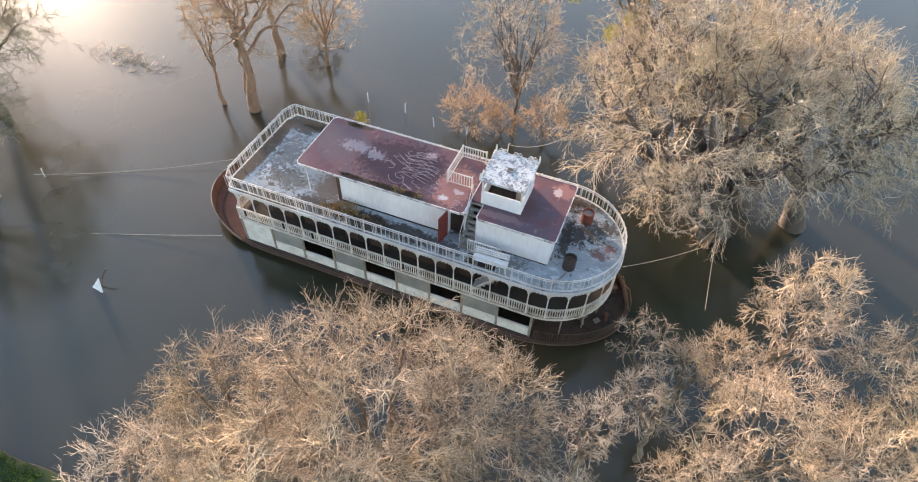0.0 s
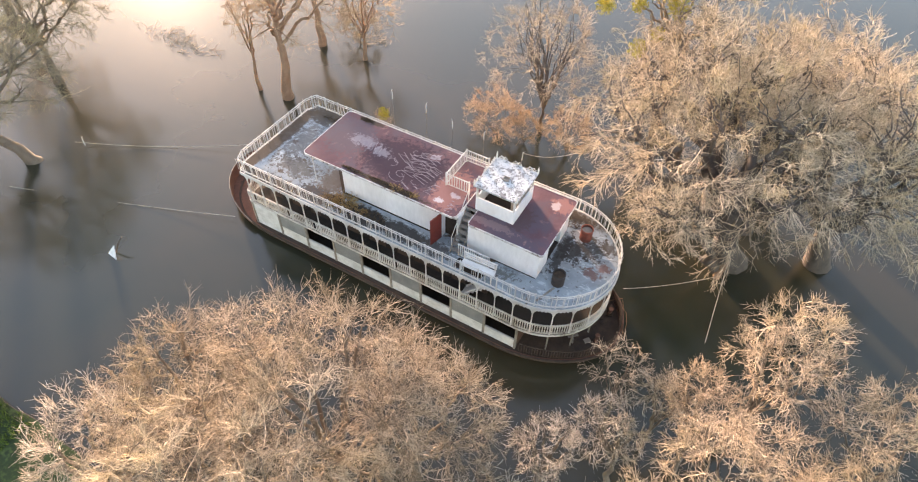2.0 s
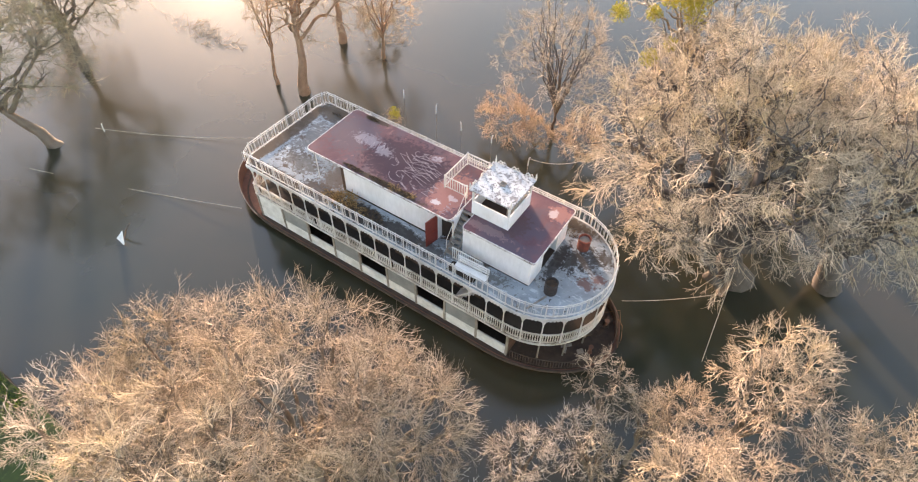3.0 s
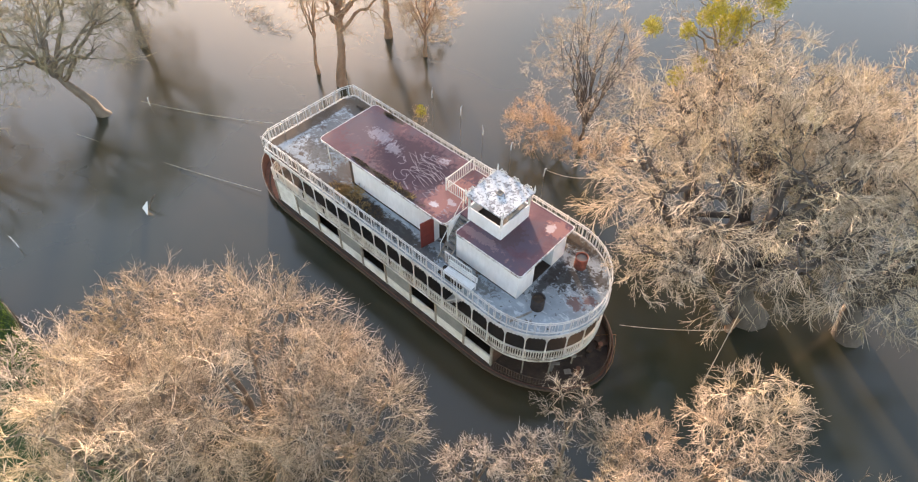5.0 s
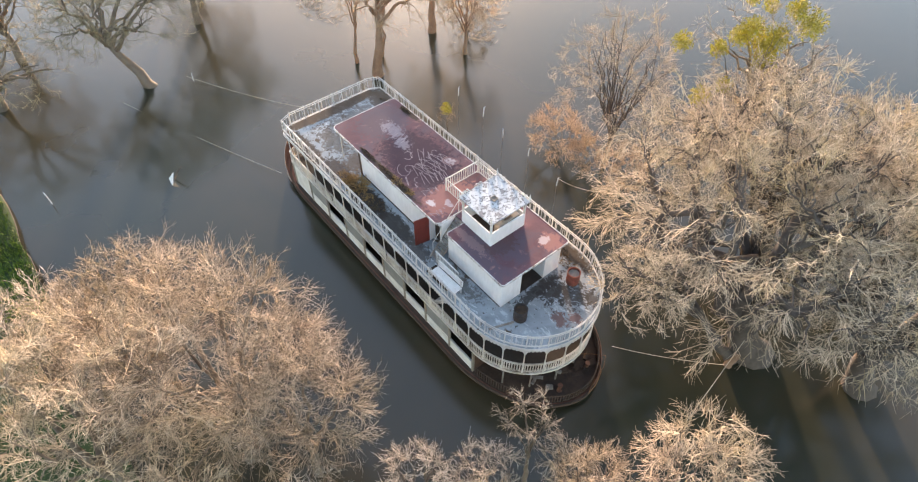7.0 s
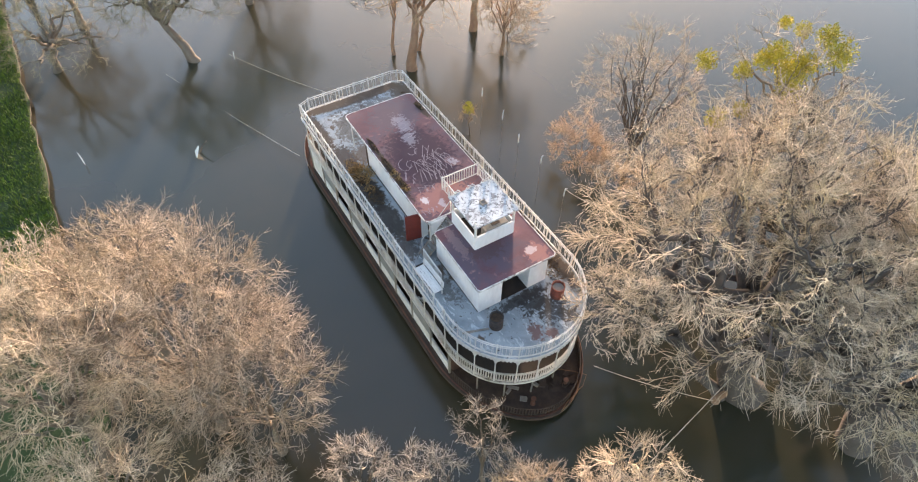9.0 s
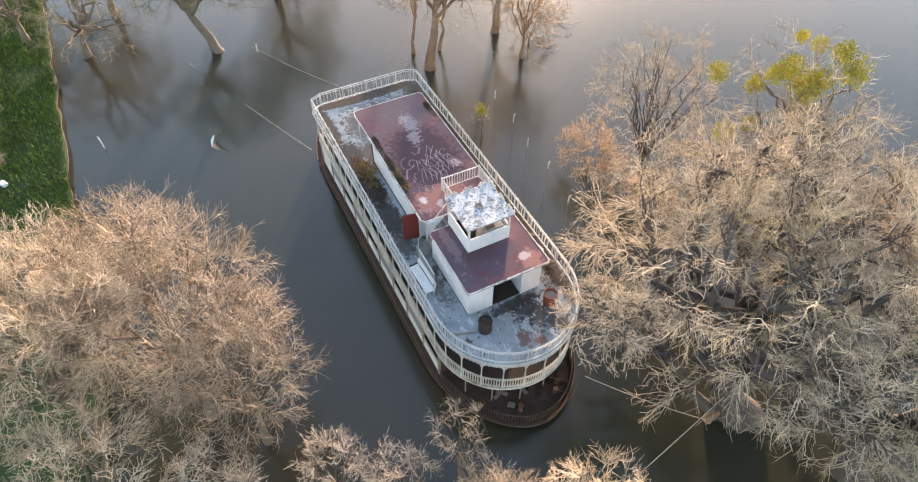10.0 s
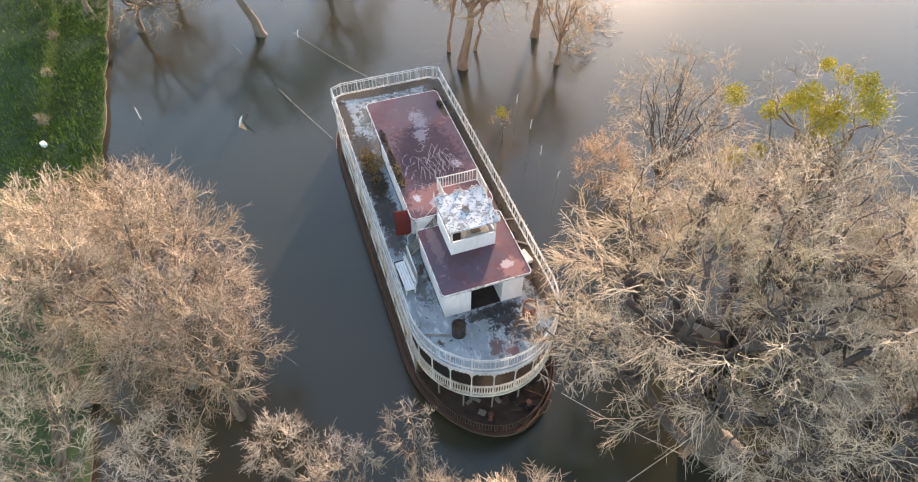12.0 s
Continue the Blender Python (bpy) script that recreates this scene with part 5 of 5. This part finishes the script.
box(bm, -5.06, -0.02, D3 + 0.004, -4.98, 0.06, ROOF)
box(bm, -6.06, -0.02, ROOF - 0.14, -4.98, 0.06, ROOF - 0.004)
part("door_frame", bm, WHITE, boat, "white frame of the red door")
# canopy post astern
bm = B()
lathe(bm, [(0.05, D3), (0.04, D3 + 0.3), (0.04, ROOF - 0.1), (0.07, ROOF)], 7)
cpost = mesh_of("canopy_post", bm, WHITE)
for y in (-0.02, 4.35):
    put("canopy_post", cpost, boat, pose(-15.2, y, 0), "slim white post under the roof's overhang")
# inner rail beside the stairwell
bm = B()
sweep(bm, [(-4.55, -0.72, D3 + 0.95), (-2.55, -0.72, D3 + 0.95)], 0.06, 0.05)
sweep(bm, [(-4.55, -0.72, D3 + 0.12), (-2.55, -0.72, D3 + 0.12)], 0.05, 0.05)
wr2 = part("stairwell_railing", bm, WHITE, boat, "white slatted rail beside the stairwell")
isl = mesh_of("slat", box(B(), -0.025, -0.013, D3, 0.025, 0.013, D3 + 0.95), WHITE)
for k in range(16):
    put("slat", isl, wr2, pose(-4.52 + k * 0.13, -0.72, 0))
# near-black slab on an uncut deck stands for the stairwell's shade
bm = B()
box(bm, -4.4, -1.55, D3 - 0.1, -2.6, -0.85, D3 + 0.008)
part("stairwell", bm, DARKIN, boat, "near-black slab standing for the shaded stairwell in the deck")

# stains, scrawls and crusts on roofs and decks


def scrawl(cx, cy, w, h, seed, turn=0.0, lines=7, r=0.012):
    """Loose painted strokes that spell nothing."""
    rg = random.Random(seed)
    for k in range(lines):
        bm = B()
        x = (k / max(1, lines - 1) - 0.5) * w
        kind = rg.randrange(3)
        pts = []
        if kind == 0:
            a0 = rg.uniform(0, 6)
            rr = h * rg.uniform(0.2, 0.42)
            pts = [(x + rr * 0.7 * math.cos(a0 + t * 0.55), rr * math.sin(a0 + t * 0.55)) for t in range(rg.randrange(6, 11))]
        elif kind == 1:
            pts = [(x + rg.uniform(-0.15, 0.15) * w / 3, h * (t / 3 - 0.5) * rg.choice((1, -1))) for t in range(4)]
        else:
            pts = [(x, -h / 2), (x + rg.uniform(-0.1, 0.1), h / 2), (x + w / lines, h * 0.1), (x + w / lines * 1.1, -h / 2)]
        line = []
        for px, py in pts:
            line.append((cx + px * math.cos(turn) - py * math.sin(turn), cy + px * math.sin(turn) + py * math.cos(turn), 0))
        sweep(bm, [(x, y, ZR + 0.012) for x, y, _ in line], r * 2, 0.006)
        part("paint_stroke", bm, FAINT, aft_roof, "loose pale painted stroke")


for k, (x, y, w, h, t, n) in enumerate(((-9.3, 2.1, 2.4, 1.5, 68, 9), (-8.4, 1.6, 2.2, 1.1, 75, 9), (-10.2, 2.6, 1.6, 1.0, 60, 6), (-9.0, 2.6, 1.6, 1.6, 100, 7), (-7.3, 1.6, 1.8, 0.5, 80, 5), (-5.75, 0.5, 0.8, 0.4, 85, 4), (-12.6, 2.5, 1.6, 0.8, 10, 5))):
    scrawl(x, y, w, h, 4 + 5 * k, math.radians(t), n)
patch("painted_oval", -8.6, 3.55, 0.52, 0.36, ZR + 0.008, ROOFWET, 0.4, aft_roof, "dark painted oval", turn=0.5, rough=0.15)
for k, (dx, dy, s) in enumerate(((-0.2, 0.08, 0.14), (0.12, 0.12, 0.18), (0.05, -0.12, 0.2), (-0.15, -0.16, 0.12), (0.3, -0.02, 0.1))):
    patch("pale_daub", -8.6 + dx, 3.55 + dy, s, s * 0.6, ZR + 0.016, FAINT, 20 + k, aft_roof, "pale daub of paint", turn=0.7, rough=0.9)

ZD = D3 + 0.002
# crusts of moss and leaves
def litter(cx, cy, rx, ry, z, h, seed, n=260, name="leaf_litter"):
    """Small dead leaves and stems heaped in a patch."""
    rg = np.random.default_rng(seed)
    a = rg.uniform(0, 2 * np.pi, n)
    r = np.sqrt(rg.uniform(0, 1, n))
    p = np.stack([cx + rx * r * np.cos(a), cy + ry * r * np.sin(a), z + h * (1 - r) * rg.uniform(0.1, 1, n) + 0.012], 1)
    d = unit(rg.normal(0, 1, (n, 3)) * np.array([1, 1, 0.45])) * rg.uniform(0.04, 0.11, n)[:, None]
    w = unit(np.cross(d, rg.normal(0, 1, (n, 3)))) * 0.022
    v = np.stack([p - d, p + w, p + d, p - w], 1).reshape(-1, 3)
    v[:, 2] = np.maximum(v[:, 2], z + 0.002)
    ob = new(name, mesh_np(name, v, np.arange(4 * n).reshape(n, 4), LEAFM, False))
    return tagged(ob, "brown dead leaves and moss heaped on the boat", "leaf litter", kind="stuff")


LEAFM = twig_mat("dead_leaf", (0.035, 0.024, 0.016), (0.15, 0.095, 0.048))
for k, (x, y, a, b, z, h) in enumerate(((-10.2, 0.1, 0.9, 0.16, ZR, 0.07), (-8.4, 0.1, 0.7, 0.2, ZR, 0.09), (-12.2, 0.1, 0.8, 0.16, ZR, 0.06), (-14.2, 4.35, 0.5, 0.2, ZR, 0.06), (-8.0, 5.3, 6.5, 0.45, ZD, 0.05), (-2.5, 5.3, 2.5, 0.45, ZD, 0.07), (-16.0, 5.4, 3.0, 0.4, ZD, 0.05), (-12.6, -0.9, 1.0, 0.55, ZD, 0.2), (-10.4, -0.8, 0.9, 0.5, ZD, 0.08), (-0.2, 4.9, 1.0, 0.4, ZD, 0.1), (-4.0, 5.2, 1.2, 0.4, ZD, 0.1))):
    litter(x, y, a, b, z, h, 200 + k, int(130 + 300 * a * b))


def weeds(cx, cy, r, z, h, seed, n=150, lab="dry golden weeds growing on the boat's deck"):
    rg = np.random.default_rng(seed)
    a = rg.uniform(0, 2 * np.pi, n)
    q = np.sqrt(rg.uniform(0, 1, n)) * r
    p = np.stack([cx + q * np.cos(a), cy + q * np.sin(a) * 0.7, np.full(n, z)], 1)
    L = grow(rg, p, np.stack([np.cos(a) * 0.5, np.sin(a) * 0.5, np.ones(n)], 1) + rg.normal(0, 0.3, (n, 3)), rg.uniform(0.4, 1.0, n) * h, 4, 0.3, -0.1)
    v, qd = tubes(L, np.full((n, 5), 0.009), 3)
    p2, w2, _, _ = sprout(rg, L, 3, 0.4, 1.0, np.array([cx, cy, z]), np.array([1.0, 1.0, 1.0]), 0.6, 0.3, 0.9, 0.0)
    L2 = grow(rg, p2, w2, np.full(len(p2), 0.14), 2, 0.3, 0)
    v2, q2 = tubes(L2, np.full((len(p2), 3), 0.009), 3)
    root = thing("weeds", (cx, cy, z), lab, "weeds", "weeds on deck")
    under(new("stems", mesh_np("stems", np.concatenate([v, v2]), np.concatenate([qd, q2 + len(v)]), WEEDM)), root)


WEEDM = twig_mat("dry_weed", (0.14, 0.085, 0.04), (0.50, 0.33, 0.14))
weeds(-12.4, -0.75, 0.75, ZD, 0.75, 71, 140)
weeds(-13.4, -1.0, 0.6, ZD, 0.4, 72, 70)
weeds(-11.2, -0.9, 0.4, ZD, 0.25, 73, 35)
weeds(-9.2, 0.15, 0.3, ZR, 0.25, 74, 26, "dry moss and weeds on the red roof's edge")
weeds(-8.0, 0.15, 0.25, ZR, 0.2, 75, 22, "dry moss and weeds on the red roof's edge")

# ---- loose things on the boat ----
def barrel(x, y, label, turn=0.0, lid=False, paint=None):
    root = thing("barrel", (x, y, D3 + 0.01), label, "barrel", "barrels on deck")
    bm = B()
    prof = [(0.27, 0.0), (0.30, 0.02), (0.29, 0.05), (0.29, 0.26), (0.305, 0.28), (0.305, 0.30), (0.29, 0.32), (0.29, 0.54), (0.305, 0.56), (0.305, 0.58), (0.29, 0.60), (0.29, 0.82), (0.31, 0.84), (0.31, 0.87), (0.27, 0.87), (0.265, 0.70), (0.0, 0.70)]
    k = 18
    rings = [[bm.verts.new((r * math.cos(2 * math.pi * j / k), r * math.sin(2 * math.pi * j / k), z)) for j in range(k)] for r, z in prof[:-1]]
    for a, b in zip(rings, rings[1:]):
        for j in range(k):
            bm.faces.new((a[j], a[(j + 1) % k], b[(j + 1) % k], b[j]))
    bm.faces.new(rings[0][::-1])
    bm.faces.new(rings[-1])
    body = mesh_of("body", bm, paint or BARREL)
    ob = new("body", body)
    ob.parent = root
    bm = B()
    lathe(bm, [(0.25, 0.705), (0.25, 0.72)], 14)
    ob2 = new("contents", mesh_of("contents", bm, GUNK if not lid else TIMBER))
    ob2.parent = root
    root.rotation_euler.z = turn
    root.scale = (1.2, 1.2, 0.95)
    return root


barrel(1.15, 0.36, "rusted dark steel drum standing open on the foredeck", paint=SOOT)
barrel(1.2, 4.2, "rust-red steel drum standing open beside the railing", 1.0, True)


def bench(x, y, turn):
    """A slatted seat with a back."""
    root = thing("bench", (x, y, D3), "white slatted bench standing beside the railing", "bench")
    root.rotation_euler.z = turn
    def sub(name, bm, m, lab=""):
        o = new(name, mesh_of(name, bm, m))
        o.parent = root
        return tagged(o, lab) if lab else o
    for k in range(4):
        sub("seat_slat", box(B(), -1.0, -0.26 + 0.135 * k, 0.44, 1.0, -0.14 + 0.135 * k, 0.47), PLASTIC)
    for k in range(3):
        sub("back_slat", box(B(), -1.0, 0.28 + 0.02 * k, 0.56 + 0.15 * k, 1.0, 0.31 + 0.02 * k, 0.68 + 0.15 * k), PLASTIC)
    for s in (-0.92, 0.92):
        bm = B()
        box(bm, s - 0.03, -0.26, 0.0, s + 0.03, -0.20, 0.44)
        box(bm, s - 0.03, 0.22, 0.0, s + 0.03, 0.28, 0.95)
        box(bm, s - 0.028, -0.25, 0.38, s + 0.028, 0.27, 0.438)
        sub("leg_frame", bm, WHITE)
    return root


bench(-2.95, -1.28, math.radians(2))
# a fallen white box and boards on the far walkway
bm = B()
box(bm, -0.45, -0.25, 0.0, 0.45, 0.25, 0.22, 0.02)
crate = new("crate", mesh_of("crate", bm, PANELWHITE))
crate.matrix_world = pose(-2.3, 5.45, D3 + 0.012, 0, 0, 12)
tagged(crate, "worn white box lying on the walkway", "box")
plank_me = mesh_of("plank", box(B(), -0.7, -0.06, 0.0, 0.7, 0.06, 0.03, 0.005), TIMBER)
for x, y, a in ((-3.6, 5.5, 50), (-13.0, -0.3, 15), (0.9, -0.7, 70), (-5.4, 5.3, 80)):
    p = new("plank", plank_me)
    p.matrix_world = pose(x, y, D3 + 0.012, 0, 0, a)
    tagged(p, "loose grey plank lying on the deck", "plank", "loose planks")


def rubble(cx, cy, z, seed, n, spread, name, label, m):
    rg = random.Random(seed)
    for k in range(n):
        bm = B()
        a, b, h = rg.uniform(0.1, 0.35), rg.uniform(0.08, 0.2), rg.uniform(0.05, 0.22)
        box(bm, -a, -b, 0, a, b, h, 0.02)
        for v in bm.verts:
            v.co += Vector((rg.uniform(-0.03, 0.03), rg.uniform(-0.03, 0.03), rg.uniform(0, 0.03)))
        o = new(name, mesh_of(name, bm, m))
        o.matrix_world = pose(cx + rg.uniform(-1, 1) * spread, cy + rg.uniform(-1, 1) * spread, z, 0, 0, rg.uniform(0, 180))
        tagged(o, label, "scrap", "scrap on the foredeck")


rubble(3.0, 3.2, D1 + 0.03, 5, 16, 1.1, "scrap", "dark rusty scrap lying on the foredeck", OLDWOOD)
rubble(2.4, 1.6, D1 + 0.03, 8, 6, 1.2, "scrap", "grey broken timber lying on the foredeck", TIMBER)
bm = B()
lathe(bm, [(0.16, 0), (0.16, 0.05), (0.10, 0.10), (0.10, 0.5), (0.15, 0.55), (0.15, 0.6)], 10)
bol = mesh_of("bollard", bm, RUST)
for y in (1.2, 3.4):
    o = new("bollard", bol)
    under(o, boat, "rusty mooring bollard")
    o.matrix_basis = pose(4.0, y, D1 + 0.02)


def rope(name, pts, sag, r, label, n=22):
    (x0, y0, z0), (x1, y1, z1) = pts
    bm = B()
    tube(bm, [(x0 + (x1 - x0) * t, y0 + (y1 - y0) * t, z0 + (z1 - z0) * t - sag * 4 * t * (1 - t)) for t in (k / n for k in range(n + 1))], r, 5)
    return tagged(part(name, bm, ROPE), label, "rope", "mooring ropes")


rope("mooring_rope", [(4.1, 5.3, 0.95), (9.0, 9.9, 0.35)], 0.25, 0.016, "pale mooring rope from the bow to a stump")
rope("mooring_rope", [(9.75, 4.6, -0.05), (8.9, 11.0, 3.4)], 0.1, 0.018, "pale rope running from the water to the old tree")
rope("mooring_rope", [(-21.6, -2.2, 0.35), (-38.0, -8.2, 0.03)], 0.2, 0.018, "pale mooring rope lying along the water astern")
rope("mooring_rope", [(-23.6, 5.2, 0.9), (-37.8, -2.6, 0.3)], 0.5, 0.018, "pale mooring rope from the stern to a leaning tree")
rope("slack_rope", [(-5.75, 10.2, 4.1), (-2.2, 12.2, 4.4)], 0.5, 0.016, "slack pale rope hanging between a pole and a tree")
bm = B()
tube(bm, [(4.4, 3.9, 1.05), (4.9, 3.5, 1.1), (5.2, 2.8, 0.9), (5.25, 2.2, 0.7), (4.9, 3.0, 0.6), (4.6, 4.2, 0.5), (4.3, 4.6, 0.9), (3.6, 4.2, 0.6), (3.0, 3.6, 0.45)], 0.016, 5)
tagged(part("rope_coil", bm, ORANGEROPE), "frayed orange-tan rope draped over the bow bulwark", "rope", "mooring ropes")

# ---- in the water ----
bm = B()
pts = [(-0.35, -0.12, 0.02), (0.30, -0.2, 0.02), (0.02, 0.12, 0.55)]
f = [bm.verts.new(p) for p in pts]
g = [bm.verts.new((x, y + 0.05, z)) for x, y, z in pts]
bm.faces.new(f)
bm.faces.new(g[::-1])
for i in range(3):
    bm.faces.new((f[i], f[(i + 1) % 3], g[(i + 1) % 3], g[i]))
fl_root = thing("float", (-26.2, -8.7, 0.0), "white triangular float with a dark stick in the water", "float")
fl_root.scale = (1.4, 1.4, 1.4)
ob = new("plate", mesh_of("plate", bm, PLASTIC))
ob.parent = fl_root
bm = B()
tube(bm, [(-0.1, 0.05, -0.1), (0.05, 0.35, 0.5), (0.12, 0.6, 0.75)], 0.035, 5)
ob = new("stick", mesh_of("stick", bm, BARKDARK))
ob.parent = fl_root
stem_m = mesh_of("stem", tube(B(), [(0, 0, -0.6), (0.04, 0.02, 1.8), (0.02, 0, 3.7)], [0.014, 0.012, 0.012], 5), TIMBER)
cap_m = mesh_of("cap", tube(B(), [(0.02, 0, 3.6), (0.03, 0, 4.0), (0.06, 0.02, 4.3), (0.16, 0.05, 4.36)], [0.035, 0.034, 0.03, 0.02], 6), PLASTIC)


def mooring_pole(x, y, h, a):
    root = thing("mooring_pole", (x, y, 0.0), "thin dark pole with a white top standing in water", "pole", "poles in the water")
    root.rotation_euler.z = radians(a)
    root.scale.z = h
    for nm, me in (("stem", stem_m), ("cap", cap_m)):
        new(nm, me).parent = root


for x, y, h, a in ((-5.75, 10.2, 0.96, 20), (-11.6, 10.7, 0.95, 130), (-14.0, 10.9, 1.05, 60), (-17.2, 11.2, 1.0, 100), (-9.1, 10.8, 0.95, 10)):
    mooring_pole(x, y, h, a)
stake_m = mesh_of("stake", tube(B(), [(0, 0, -0.4), (0.02, 0, 0.5), (0.05, 0.02, 1.0), (0.16, 0.03, 1.06)], [0.035, 0.03, 0.028, 0.02], 6), PLASTIC)
for x, y, h, a in ((-29.4, -16.4, 1.05, 200), (-37.2, -2.3, 0.8, 40)):
    o = new("stake", stake_m)
    o.matrix_world = pose(x, y, 0, 0, 0, a) @ Matrix.Diagonal((1, 1, h, 1))
    tagged(o, "thin white stake standing in the water", "stake", "stakes in the water")
bare_tree("sapling", (-17.6, 10.4, -0.4), (-17.5, 10.3, 1.8), (-17.4, 10.2, 2.3), (0.9, 0.9, 1.0), 81, "thin half-sunk sapling carrying a mistletoe clump", limbs=5, twig=TWIGWARM, trunk_r=0.045, group="saplings", fill=0.1, thick=0.5)
mistletoe((-17.3, 10.1, 2.9), 0.42, 130, 150)
# the broken stump that holds the rope
bm = B()
tube(bm, [(9.0, 10.3, -0.4), (8.95, 10.1, 0.3), (9.1, 10.4, 0.9), (9.2, 10.6, 1.5)], [0.30, 0.24, 0.18, 0.05], 8)
tagged(part("stump", bm, BARKWARM), "broken sunlit tree stump standing in the water", "stump")


def drift(cx, cy, rx, ry, n, seed, label):
    """Flotsam of twigs lying on the water."""
    rg = np.random.default_rng(seed)
    p = np.stack([cx + rg.normal(0, rx, n), cy + rg.normal(0, ry, n), rg.uniform(0.0, 0.04, n)], 1)
    a = rg.uniform(0, np.pi, n)
    L = grow(rg, p, np.stack([np.cos(a), np.sin(a), 0.25 * rg.uniform(-0.2, 1, n)], 1), rg.uniform(0.3, 1.2, n), 3, 0.2, 0)
    v, q = tubes(L, np.full((n, 4), 0.02), 3)
    tagged(new("driftwood", mesh_np("driftwood", v, q, TWIG)), label, "driftwood", kind="stuff")


drift(-42.0, 12.2, 2.2, 0.6, 160, 301, "pale drifting twigs on the water")
drift(-31.0, 25.0, 1.6, 1.0, 140, 302, "pale drifting twigs on the water")
drift(-27.4, 21.6, 1.2, 0.8, 90, 303, "pale drifting twigs on the water")

# ---- on the bank ----
for k in range(15):
    rgk = random.Random(400 + k)
    x = -30.0 - k * 1.25 + rgk.uniform(-0.4, 0.4)
    bare_tree("shrub", (x, -23.3 + rgk.uniform(-0.3, 0.3), 0.45), (x, -23.3, 0.75), (x, -23.3, 1.1), (0.6, 0.5, 0.55), 400 + k, "low dark shrub in a line along the bank", limbs=5, twig=TWIGOLIVE if k % 5 == 0 else GRASS, trunk_r=0.03, group="bank shrubs", fill=1.0)
bm = B()
box(bm, -0.3, -0.2, 0, 0.3, 0.2, 0.35, 0.08)
bag = new("bag", mesh_of("bag", bm, PLASTIC))
bag.matrix_world = pose(-27.6, -23.2, 0.53, 0, 0, 30)
tagged(bag, "pale crumpled plastic bag lying on the bank", "bag")
